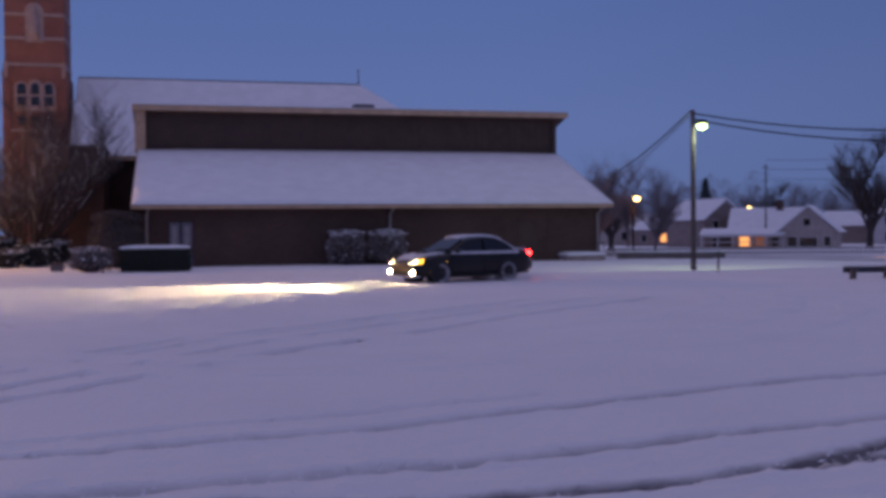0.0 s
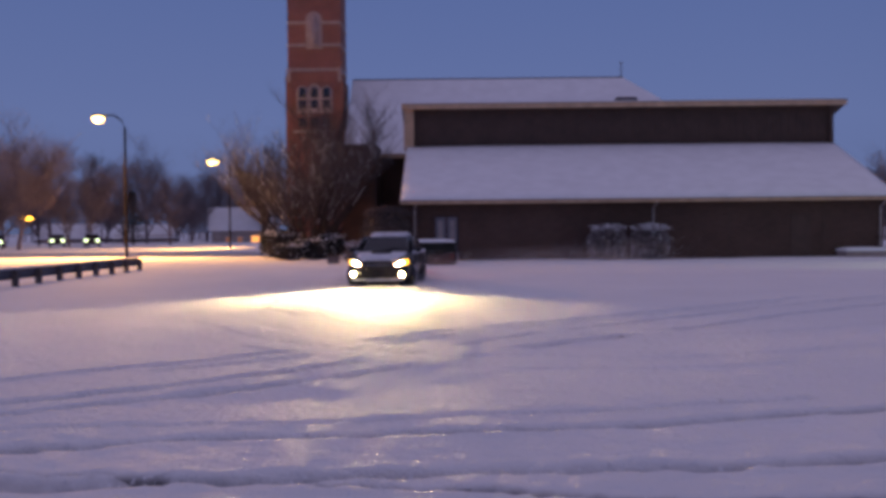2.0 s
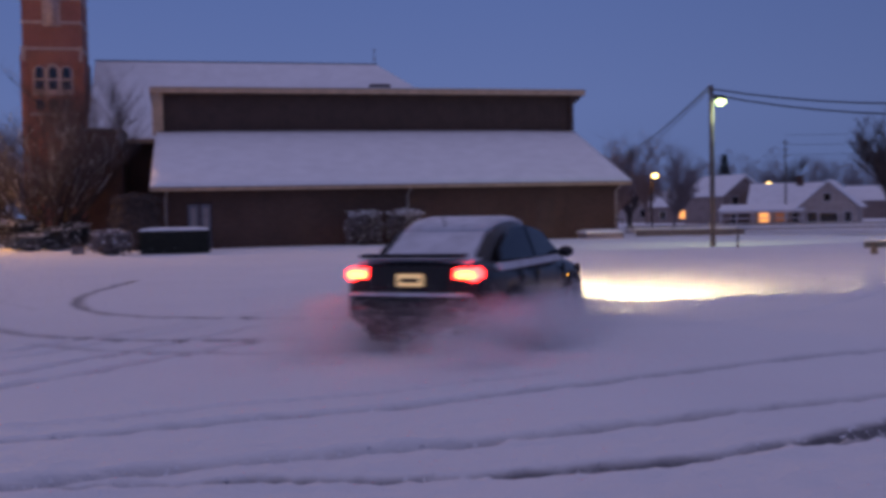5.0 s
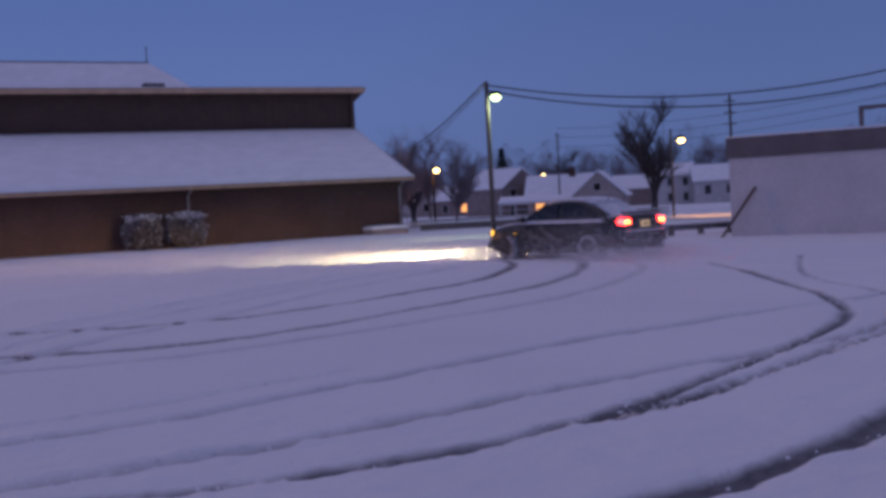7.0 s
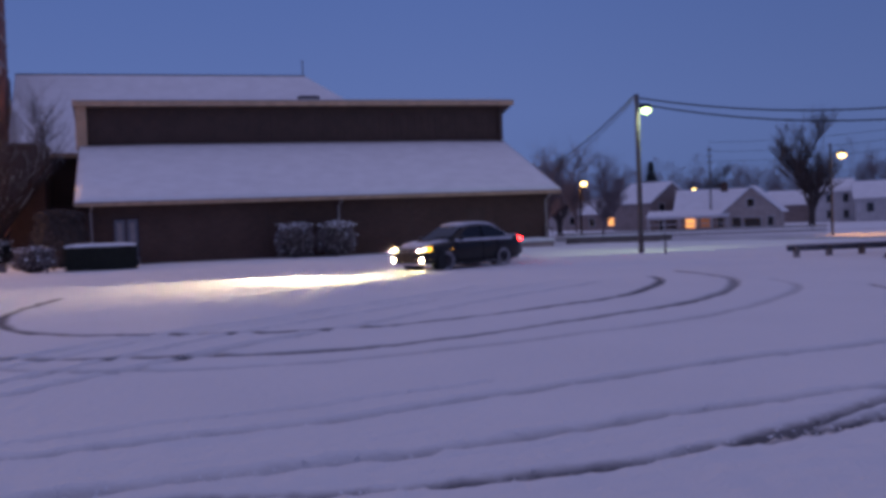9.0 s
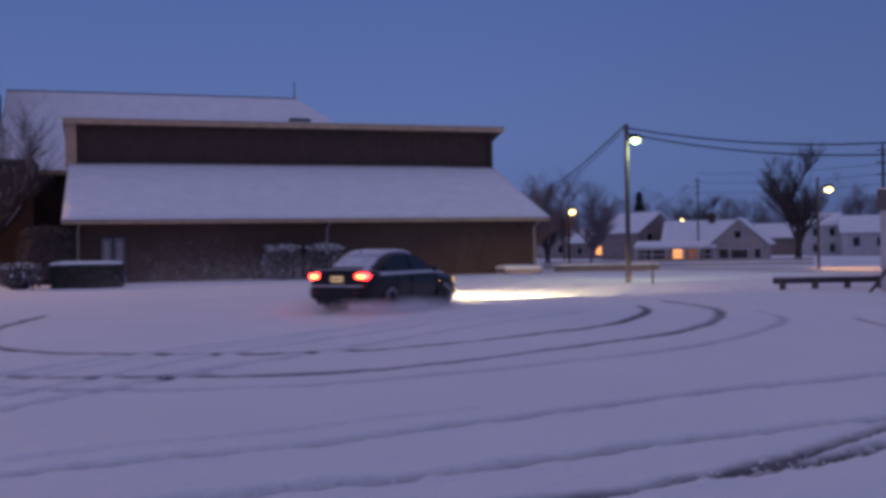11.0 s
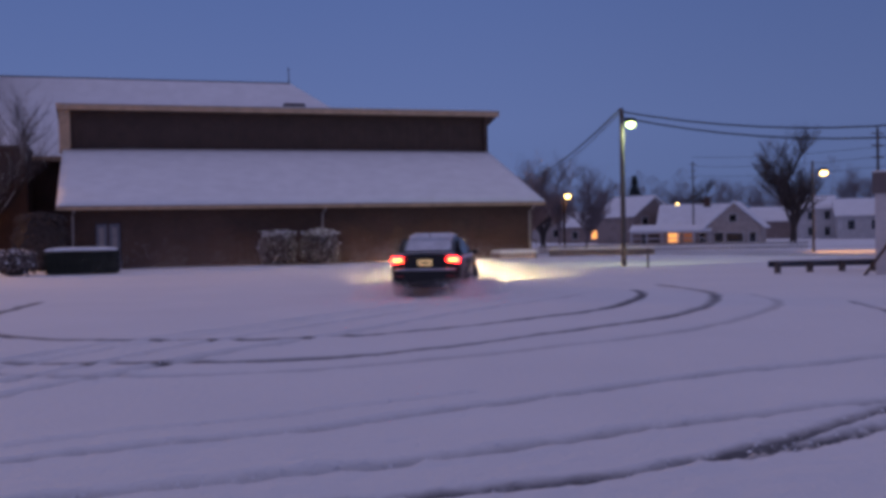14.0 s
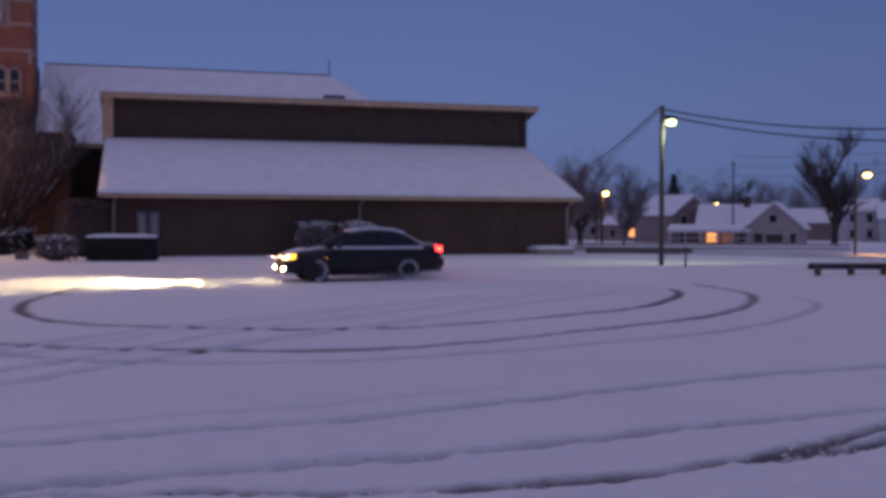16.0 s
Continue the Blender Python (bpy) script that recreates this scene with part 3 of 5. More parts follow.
def bell_tower():
    t = thing("bell_tower", polar(21.47, 70), TURN, "square red brick bell tower with pale stone bands", "tower")
    h = 1.79
    part("wall", boxed(-h - 0.12, h + 0.12, -0.12, 2 * h + 0.12, -0.3, 11.75), RED_BRICK, t, "lower red brick shaft")
    part("wall", boxed(-h, h, 0, 2 * h, 11.75, 24), RED_BRICK, t, "upper red brick shaft")
    bm = bmesh.new()
    prism(bm, [(-h - 0.16, 11.55), (h + 0.16, 11.55), (h + 0.16, 11.8), (h, 12.15), (-h, 12.15), (-h - 0.16, 11.8)], -0.16, 0.3)
    part("shoulder", bm, RED_BRICK, t)
    for x in (-h - 0.08, h - 0.25):
        part("shoulder", boxed(x, x + 0.33, -0.2, 0.4, 11.5, 12.5, bevel=0.06), STONE, t)
    for z, d in ((8.2, 0.17), (12.35, 0.05), (14.0, 0.05), (15.5, 0.05), (17.9, 0.05)):
        hh = h + 0.12 if z < 11 else h
        part("stone_band", boxed(-hh - 0.04, hh + 0.04, -d, 2 * h, z - 0.10, z + 0.10), STONE, t)
    # corner buttresses
    for x in (-h - 0.12, h - 0.33):
        part("buttress", boxed(x, x + 0.45, -0.26, 0.1, 0, 11.4), RED_BRICK, t)
    # niche with a plain figure
    bm = bmesh.new()
    arch(bm, 0, 13.75, 16.25, 0.55, -0.09, 0.1)
    part("niche", bm, STONE, t, "pale stone niche")
    bm = bmesh.new()
    loft(bm, [[(r * math.cos(a), -0.16 + 0.5 * r * math.sin(a), z) for a in [k * math.tau / 8 for k in range(8)]] for r, z in ((0.30, 13.9), (0.27, 14.6), (0.33, 15.3), (0.15, 15.55), (0.17, 15.8), (0.08, 15.98))])
    part("stone_figure", bm, STONE, t, smooth=True)
    # traceried window of two rows
    surround = bmesh.new()
    arch(surround, -0.8, 9.4, 11.25, 0.42, -0.22, -0.1)
    arch(surround, 0, 9.4, 11.4, 0.42, -0.225, -0.1)
    arch(surround, 0.8, 9.4, 11.25, 0.42, -0.22, -0.1)
    win = part("window", surround, STONE, t, "stone window of three lights in two rows")
    for x in (-0.8, 0, 0.8):
        bm = bmesh.new()
        arch(bm, x, 10.45, 11.15, 0.25, -0.25, -0.2)
        part("pane", bm, GLASS_DARK, win)
        part("pane", boxed(x - 0.25, x + 0.25, -0.25, -0.2, 9.75, 10.3), GLASS_DARK, win)
        part("pane", boxed(x - 0.25, x + 0.25, -0.17, -0.1, 8.5, 9.1), GLASS_DARK, win)


church_wing()
church_nave()
bell_tower()


# ---- trees and shrubs ----
def bare_tree(name, place, height, spread, seed, label, stems=1, depth=4, twig=TWIG, base_r=None, group="", dense=1.0, rime=0.0):
    rnd = random.Random(seed)
    wood, fine, white = bmesh.new(), bmesh.new(), bmesh.new()
    base_r = base_r or height * 0.015

    def grow(p, d, length, r, level):
        n = 4
        pts, rad = [p], [r]
        for k in range(n):
            d = (d + Vector((rnd.uniform(-1, 1), rnd.uniform(-1, 1), rnd.uniform(-0.3, 0.8))) * 0.16).normalized()
            p = p + d * length / n
            pts.append(p)
            rad.append(r * (1 - 0.5 * (k + 1) / n))
        tube(wood if level < 2 else fine, pts, rad, 6 if level < 1 else (4 if level < 2 else 3))
        if rime and level >= 1 and rnd.random() < rime:
            up = Vector((0, 0, rad[1] * 0.9 + 0.006))
            tube(white, [q + up for q in pts[:4]], [w * 1.05 + 0.004 for w in rad[:4]], 3)
        if level >= depth:
            return
        kids = int((6 if level < 2 else 5) * dense)
        for k in range(kids):
            f = rnd.uniform(0.18, 1.0)
            i = min(n - 1, int(f * n))
            q = pts[i].lerp(pts[i + 1], f * n - i) if i < n else pts[-1]
            a = rnd.uniform(0, math.tau)
            side = Vector((math.cos(a), math.sin(a), rnd.uniform(-0.1, 0.5))).normalized()
            nd = (d * (0.75 - 0.25 * spread) + side * spread * rnd.uniform(0.6, 1.0) + Vector((0, 0, 0.25))).normalized()
            grow(q, nd, length * rnd.uniform(0.45, 0.72), rad[i] * 0.55, level + 1)

    for s in range(stems):
        a = s * math.tau / max(1, stems) + rnd.uniform(-0.4, 0.4)
        lean = 0 if stems == 1 else 0.95
        grow(Vector((0.15 * math.cos(a) * (stems > 1), 0.15 * math.sin(a) * (stems > 1), -0.1)), Vector((lean * math.cos(a), lean * math.sin(a), 1)).normalized(), height * 0.52, base_r, 0)
    t = thing(name, place, rnd.uniform(0, 360), label, "tree", group)
    # far trunks share the haze-paled twig colour instead of bark
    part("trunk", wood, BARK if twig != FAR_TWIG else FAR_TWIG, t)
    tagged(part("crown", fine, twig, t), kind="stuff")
    if rime:
        tagged(part("twig_snow", white, SNOW, t, "snow lying along the twigs"), kind="stuff")
    else:
        white.free()
    return t


def shrub(name, place, rx, ry, h, seed, label, snow=True, leaf=LEAF, group="", squared=0.0, turn=0.0, category="shrub"):
    """A clipped shrub of many small leaf clumps with snow on its top."""
    rnd = random.Random(seed)
    leaves, white = bmesh.new(), bmesh.new()
    n = int(900 * min(2.2, rx * ry * 1.6 + 0.5))
    for k in range(n):
        a, v = rnd.uniform(0, math.tau), rnd.random() ** 0.6
        ex = 1 - 0.55 * squared
        ca, sa = math.cos(a), math.sin(a)
        x = rx * math.copysign(abs(ca) ** ex, ca)
        y = ry * math.copysign(abs(sa) ** ex, sa)
        rim = (1.0 - (0.88 + 0.1 * (1 - squared)) * max(0.0, (v - 0.5) / 0.5) ** 2.4) ** 0.5 * rnd.uniform(0.8, 1.04) * (0.9 + 0.1 * min(1, v * 3))
        if rnd.random() < 0.3:
            rim *= rnd.random() ** 0.5
            v = rnd.uniform(0.9, 1.02)
        p = Vector((x * rim, y * rim, 0.05 + h * v * (1 - 0.10 * (1 - squared) * rim)))
        s = rnd.uniform(0.05, 0.11)
        q = [Vector((rnd.uniform(-1, 1), rnd.uniform(-1, 1), rnd.uniform(-1, 1))) * s for _ in range(3)]
        target = white if snow and (rnd.random() < (0.35 if v > 0.86 else 0.07)) else leaves
        vs = [target.verts.new(p + o) for o in q] + [target.verts.new(p + Vector((0, 0, s * 0.6)))]
        for f in ((0, 1, 2), (0, 1, 3), (1, 2, 3), (0, 2, 3)):
            target.faces.new([vs[i] for i in f])
    core = bmesh.new()
    ball(core, (0, 0, h * 0.46), rx * 0.85, ry * 0.85, h * 0.46)
    t = thing(name, place, turn, label, category, group)
    part("core", core, BARK, t)
    tagged(part("leaves", leaves, leaf, t), kind="stuff")
    if snow:
        tagged(part("snow_cap", white, SNOW, t, "snow lying on the twigs"), kind="stuff")
    return t


def wing_at(x, y, z=0.0):
    return Matrix.Translation(WING) @ Matrix.Rotation(radians(TURN), 4, "Z") @ Vector((x, y, z))


shrub("shrub", wing_at(9.9, -0.5), 0.95, 0.9, 1.62, 1, "rounded clipped shrub with snow on its top", group="shrubs by the wing", squared=0.18, leaf=FROST)
shrub("shrub", wing_at(11.9, -0.5), 0.95, 0.9, 1.62, 2, "rounded clipped shrub with snow on its top", group="shrubs by the wing", squared=0.18, leaf=FROST)


def box_hedge():
    h = thing("hedge", polar(15.6, 44.6), TURN, "long dark clipped hedge with a flat snow cap", "hedge")
    rnd = random.Random(5)
    bm = bmesh.new()
    box(bm, -1.35, 1.35, -0.45, 0.45, 0, 0.92)
    part("core", bm, LEAF, h)
    bm = bmesh.new()
    for k in range(2600):
        side = rnd.random()
        x, y, z = rnd.uniform(-1.42, 1.42), rnd.uniform(-0.5, 0.5), rnd.uniform(0, 0.98)
        if side < 0.6:
            y = -0.47 + rnd.uniform(-0.05, 0.05)
        elif side < 0.8:
            x = rnd.choice((-1.4, 1.4)) + rnd.uniform(-0.05, 0.05)
        else:
            z = 0.95 + rnd.uniform(-0.05, 0.05)
        s = rnd.uniform(0.03, 0.06)
        vs = [bm.verts.new((x + rnd.uniform(-s, s), y + rnd.uniform(-s, s), z + rnd.uniform(-s, s))) for _ in range(3)]
        bm.faces.new(vs)
    tagged(part("leaves", bm, LEAF, h), kind="stuff")
    bm = snow_sheet(-1.42, 1.42, -0.5, 0.5, 0.96, 0.96, 0.14, 9, 30, 10)
    part("snow_cap", bm, SNOW, h, "flat cap of snow", smooth=True)


box_hedge()
shrub("shrub", polar(18.9, 44.5), 0.85, 0.7, 1.0, 3, "round brown shrub dusted with snow", leaf=FROST)
shrub("shrub", polar(17.6, 49.5), 1.3, 1.0, 2.6, 6, "tall thin leafless shrub against the brick", leaf=TWIG, snow=False)
for k, (az, d, rx, h) in enumerate(((22.9, 54, 1.0, 0.8), (21.6, 54.5, 1.2, 1.1), (20.7, 57, 0.9, 1.3), (23.4, 57, 1.2, 1.5))):
    shrub("shrub", polar(az, d), rx, 0.8, h, 20 + k, "low dark shrub half buried in snow", group="shrubs under the tree")
bare_tree("bare_tree", polar(22.0, 58), 9.8, 0.7, 4, "spreading many-stemmed leafless tree dusted with snow", stems=9, depth=4, twig=RIMED, base_r=0.12, dense=1.1, rime=0.05)


bare_tree("bare_tree", polar(20.35, 62.5), 11.6, 0.85, 14, "slender leafless tree before the nave roof", depth=4, dense=1.5)


def utility_box():
    t = thing("ground_box", polar(20.55, 47), TURN, "small dark metal box standing in the snow", "box")
    part("body", boxed(-0.25, 0.25, -0.2, 0.2, -0.05, 0.36, bevel=0.03), GREY_TRIM, t)
    part("lid", boxed(-0.28, 0.28, -0.23, 0.23, 0.36, 0.41, bevel=0.015), SIDING, t)


utility_box()


# ---- fences and rails ----
def guard_rail(name, a, b, posts, top, label, deep=1.0):
    a, b = Vector((*a, 0)), Vector((*b, 0))
    d = (b - a)
    t = thing(name, a, math.degrees(math.atan2(d.y, d.x)), label, "guard rail")
    L = d.length
    prof = [(y, top - (top - z) * deep) for y, z in [(-0.035, top - 0.30), (-0.075, top - 0.24), (-0.075, top - 0.20), (-0.03, top - 0.155), (-0.075, top - 0.11), (-0.075, top - 0.06), (-0.035, top)]]
    bm = bmesh.new()
    prism_yz(bm, prof + [(y + 0.02, z) for y, z in prof[::-1]], -0.25, L + 0.25)
    part("rail", bm, RAIL_METAL, t, "folded steel beam")
    bm = bmesh.new()
    box(bm, -0.25, L + 0.25, -0.08, 0.0, top + 0.004, top + 0.05, bevel=0.015)
    part("snow_cap", bm, SNOW, t)
    for k in range(posts):
        x = L * k / (posts - 1)
        part("post", boxed(x - 0.08, x + 0.08, 0.0, 0.16, -0.2, top - 0.04, bevel=0.01), WOOD_POLE, t)
    return t


guard_rail("guard_rail", (-22.0, 36.6), (-16.0, 12.4), 16, 0.5, "low steel guard rail on short posts beside the lot")
guard_rail("guard_rail", (18.5, 31.2), (12.3, 31.0), 7, 0.36, "short low steel guard rail near the white building", deep=0.6)


def picket_fence():
    f = thing("fence", polar(-9.0, 62), -4, "low pale picket fence along the street", "fence")
    for z in (0.12, 0.36):
        part("rail", boxed(0, 16.2, 0.0, 0.05, z, z + 0.08), WOOD_POLE, f)
    first = part("picket", boxed(0, 0.10, -0.03, 0.0, 0, 0.5), HOUSE_WHITE, f)
    for k in range(1, 66):
        p = new("picket", first.data)
        p.parent, p.location = f, (k * 0.245, 0, 0)
    return f


picket_fence()
low = thing("low_wall", polar(-9.6, 56), -10, "low dark kerb wall with snow on top", "wall")
part("wall", boxed(0, 5.6, 0, 0.3, -0.2, 0.34), GREY_TRIM, low)
part("snow_cap", boxed(-0.02, 5.62, -0.02, 0.32, 0.344, 0.42, bevel=0.03), SNOW, low)


def stoop():
    s = thing("stoop", wing_at(22.2, -0.2), TURN, "low concrete stoop under a heap of snow beside the door", "steps")
    part("step", boxed(-1.0, 1.0, -0.5, 0.85, -0.1, 0.28, bevel=0.02), STONE, s)
    part("snow_cap", snow_sheet(-1.05, 1.05, -0.55, 0.85, 0.28, 0.28, 0.18, 11, 20, 12), SNOW, s, smooth=True)
    bm = bmesh.new()
    tube(bm, [(0.95, -0.5, 0), (0.95, -0.5, 0.95), (0.95, 0.8, 0.95), (0.95, 0.8, 0)], 0.03, 6)
    part("handrail", bm, SIDING, s)


stoop()


# ---- street lamps, poles and cables ----
def street_lamp(place, aim, height, arm, glow, label, wood=False, head=0.46, girth=1.0):
    """A lamp post whose arm points along aim degrees."""
    t = thing("street_lamp", place, aim, label, "street lamp", "street lamps")
    bm = bmesh.new()
    if wood:
        tube(bm, [(0, 0, -1.3), (0, 0, height * 0.5), (0, 0, height + 0.62)], [0.13 * girth, 0.115 * girth, 0.095 * girth], 10)
        part("pole", bm, WOOD_POLE, t, "weathered wooden pole")
        bm = bmesh.new()
        tube(bm, [(0.1, 0, height + 0.1), (arm * 0.6, 0, height + 0.16), (arm, 0, height + 0.12)], 0.025, 6)
    else:
        tube(bm, [(0, 0, -1.3), (0, 0, height * 0.5), (0, 0, height - 0.5)], [0.10, 0.085, 0.07], 10)
        part("pole", bm, GALVANISED, t, "tapered steel pole")
        bm = bmesh.new()
        tube(bm, [(0, 0, height - 0.6), (arm * 0.12, 0, height - 0.1), (arm * 0.45, 0, height + 0.22), (arm, 0, height + 0.2)], [0.055, 0.05, 0.045, 0.04], 8)
    part("arm", bm, GALVANISED, t)
    bm = bmesh.new()
    ball(bm, (arm + head * 0.3, 0, height + 0.14), head, head * 0.5, 0.11)
    part("lamp_head", bm, GALVANISED, t, smooth=True)
    bm = bmesh.new()
    ball(bm, (arm + head * 0.35, 0, height), head * 0.78, head * 0.6, (0.11 if wood else 0.2) + 0.12 * head)
    part("lens", bm, glow, t, "glowing lamp lens", smooth=True)
    return t


def toward(az, d, daz):
    """Heading in degrees of a line that leads from there to a greater azimuth (daz > 0: to the left)."""
    return az + (180 if daz > 0 else 0)


WARM, GREEN = (1.0, 0.47, 0.13), (0.8, 1.0, 0.5)
street_lamp(polar(31.55, 65), toward(31.55, 65, 1), 8.35, 1.35, SODIUM, "tall steel street lamp with a glowing amber head")
street_lamp(polar(26.15, 95), toward(26.15, 95, 1), 7.8, 1.2, SODIUM, "steel street lamp with a glowing amber head", head=0.62)
street_lamp(polar(35.9, 130), toward(36, 130, 1), 3.35, 1.0, SODIUM_DEEP, "distant amber street lamp among bare trees", head=1.0)
street_lamp(polar(-13.66, 40), toward(-13.66, 40, -1), 5.42, 0.25, MERCURY, "wooden pole with a greenish white lamp and cables", wood=True, head=0.24, girth=0.85)
street_lamp(polar(-23.5, 56), toward(-23.5, 56, -1), 4.08, 0.45, SODIUM, "wooden street pole with an amber lamp", wood=True, head=0.24, girth=0.6)
street_lamp(polar(-10.45, 90), toward(-10.45, 90, -1), 4.3, 0.2, SODIUM, "distant amber street lamp behind the wing", head=0.34)
street_lamp(polar(-16.45, 176), toward(-16.45, 176, -1), 5.15, 0.2, SODIUM, "small distant amber lamp over the roofs", head=0.4)


def above(az, d, el):
    p = polar(az, d)
    return (p.x, p.y, 1.5 + d * math.tan(radians(el)))


def lamp_below(az, d, z, colour, power, size=0.3, cone=142, lean=(0, 0)):
    """The light of a lamp head that leans a little to one side."""
    p = polar(az, d)
    return lamp("street_lamp_light", (p.x, p.y, z), colour, power, size, "SPOT", (p.x + lean[0], p.y + lean[1], 0), cone)


lamp_below(32.9, 65, 8.05, WARM, 21000, cone=164, lean=(1, -13))
lamp_below(27.0, 95, 7.5, WARM, 13000, cone=156, lean=(-9, -2))
lamp_below(-14.27, 40, 5.1, GREEN, 320, cone=152, lean=(-3, 14))
lamp_below(-24.08, 56, 3.85, WARM, 1000, cone=140, lean=(4, -1))
lamp_below(-10.67, 90, 4.1, WARM, 2200, cone=160)


def cable(name, a, b, sag, r, label):
    a, b = Vector(a), Vector(b)
    pts = [a.lerp(b, k / 16) - Vector((0, 0, sag * 4 * (k / 16) * (1 - k / 16))) for k in range(17)]
    ob = part(name, tube(bmesh.new(), pts, r, 5), WIRE)
    return tagged(ob, label, "cable")


cable("cable", above(-13.55, 40, 6.4), above(-9.0, 90, 3.0), 0.35, 0.035, "thick black bundled cable to the next pole")
cable("cable", above(-13.55, 40, 6.2), above(-9.0, 90, 2.75), 0.4, 0.02, "thin black cable to the next pole")
cable("cable", above(-13.6, 40, 6.3), above(-42, 42, 7.0), 1.35, 0.03, "sagging black cable from the lamp pole")
cable("cable", above(-13.6, 40, 6.0), above(-42, 42, 6.4), 1.45, 0.03, "sagging black cable from the lamp pole")
for el in (3.2, 3.7, 4.2):
    cable("cable", above(-17.4, 150, el - 0.5), above(-42, 90, el + 1.6), 1.5, 0.025, "thin distant power line")


def utility_pole(place, height, label):
    t = thing("utility_pole", place, 20, label, "utility pole")
    part("pole", tube(bmesh.new(), [(0, 0, -0.2), (0, 0, height)], [0.13, 0.09], 8), WOOD_POLE, t)
    for k in range(3):
        z = height - 0.5 - 0.9 * k
        part("crossarm", boxed(-0.6, 0.6, -0.05, 0.05, z, z + 0.09), WOOD_POLE, t)


utility_pole(polar(-17.4, 150), 10.6, "distant wooden utility pole with three crossarms")
utility_pole(polar(-26.65, 85), 8.7, "wooden utility pole with three crossarms")


post = tagged(part("marker_post", tube(bmesh.new(), [(0, 0, -0.1), (0.01, 0, 0.75)], [0.04, 0.035], 8), WOOD_POLE), "short thin marker post in the snow", "post")
post.location = polar(-14.95, 38.5)


# ---- white block building at the side ----
def white_building():
    w = thing("white_building", (14.1, 28.3, 0), -39, "low white-painted block building with a dark roof edge", "building")
    part("wall", boxed(0, 12, 0, 7, -0.3, 2.32), WHITE_BLOCK, w)
    part("parapet", boxed(-0.06, 12, -0.06, 7, 2.32, 2.92), GREY_TRIM, w, "dark grey roof fascia")
    part("snow_cap", snow_sheet(-0.05, 12, -0.05, 7, 2.92, 2.92, 0.07, 15, 30, 10), SNOW, w, smooth=True)
    r = part("roof_rail", boxed(3.6, 12, 0.1, 0.2, 3.45, 3.55), GREY_TRIM, w, "dark railing on the roof")
    for k in range(9):
        part("post", boxed(3.6 + k, 3.72 + k, 0.1, 0.2, 2.95, 3.45), GREY_TRIM, r)
    bm = tube(bmesh.new(), [(-0.3, -0.35, -0.1), (0.75, -0.06, 1.45)], 0.045, 6)
    tagged(part("leaning_pole", bm, SIDING), "dark pole leaning on the white wall", "pole").matrix_basis = w.matrix_basis


white_building()


# ---- houses, roads and trees in the distance ----
def house(az, d, width, depth, eave, rise, turn, wall, label, windows=(), chimney=False, base=-2.5, gable_front=False, porch=None):
    h = thing("house", polar(az, d), az + turn, label, "house", "houses across the street")
    part("wall", boxed(-width / 2, width / 2, 0, depth, base, eave), wall, h)
    bm = bmesh.new()
    o = 0.5
    if gable_front:
        prism(bm, [(-width / 2, eave - 0.02), (width / 2, eave - 0.02), (0, eave + rise)], 0.02, depth - 0.02)
        part("gable", bm, wall, h)
        for s in (-1, 1):
            bm = slab(bmesh.new(), [(s * (width / 2 + o), -o, eave - 0.25), (0, -o, eave + rise + 0.12), (0, depth + o, eave + rise + 0.12), (s * (width / 2 + o), depth + o, eave - 0.25)], 0.2)
            part("roof", bm, SNOW, h, "snow-covered roof slope")
    else:
        prism_yz(bm, [(0, eave - 0.02), (depth, eave - 0.02), (depth / 2, eave + rise)], -width / 2 + 0.02, width / 2 - 0.02)
        part("gable", bm, wall, h)
        for y0, y1 in ((-o, depth / 2), (depth + o, depth / 2)):
            bm = slab(bmesh.new(), [(-width / 2 - o, y0, eave - 0.25), (width / 2 + o, y0, eave - 0.25), (width / 2 + o, y1, eave + rise + 0.12), (-width / 2 - o, y1, eave + rise + 0.12)], 0.2)
            part("roof", bm, SNOW, h, "snow-covered roof slope")
    for x, z, w, hh, lit in windows:
        f = part("window", boxed(x - w / 2 - 0.12, x + w / 2 + 0.12, -0.07, 0.03, z - 0.12, z + hh + 0.12), HOUSE_WHITE, h)
        part("pane", boxed(x - w / 2, x + w / 2, -0.10, -0.06, z, z + hh), (GLASS_DARK, WINDOW_DIM, WINDOW_GLOW)[lit], f)
    if porch:
        x0, x1, out, top = porch
        part("porch_roof", slab(bmesh.new(), [(x0, -out, top - 0.75), (x1, -out, top - 0.75), (x1, 0.15, top), (x0, 0.15, top)], 0.22), SNOW, h, "snow-covered porch roof")
        part("porch_beam", boxed(x0 + 0.1, x1 - 0.1, -out + 0.12, -out + 0.3, top - 1.22, top - 0.97), HOUSE_WHITE, h)
        n = 2 + int((x1 - x0) / 2.6)
        for k in range(n):
            x = x0 + 0.25 + (x1 - x0 - 0.5) * k / (n - 1)
            part("porch_post", boxed(x - 0.1, x + 0.1, -out + 0.1, -out + 0.3, base, top - 1.22), HOUSE_WHITE, h)
        part("porch_rail", boxed(x0 + 0.2, x1 - 0.2, -out + 0.17, -out + 0.23, -0.25, -0.12), HOUSE_WHITE, h)
    if chimney:
        part("chimney", boxed(width * 0.1, width * 0.1 + 0.9, depth / 2 - 0.4, depth / 2 + 0.4, eave, eave + rise + 1.3), DARK_BRICK, h)
    return h


house(-15.25, 156, 7.4, 8.5, 3.35, 2.55, 42, HOUSE_BROWN, "two-storey brown house with a snowy gabled roof", [(-1.6, 1.5, 1.0, 1.4, 0), (1.4, 1.5, 1.0, 1.4, 0), (-1.6, -1.0, 1.1, 1.4, 0)], gable_front=True)
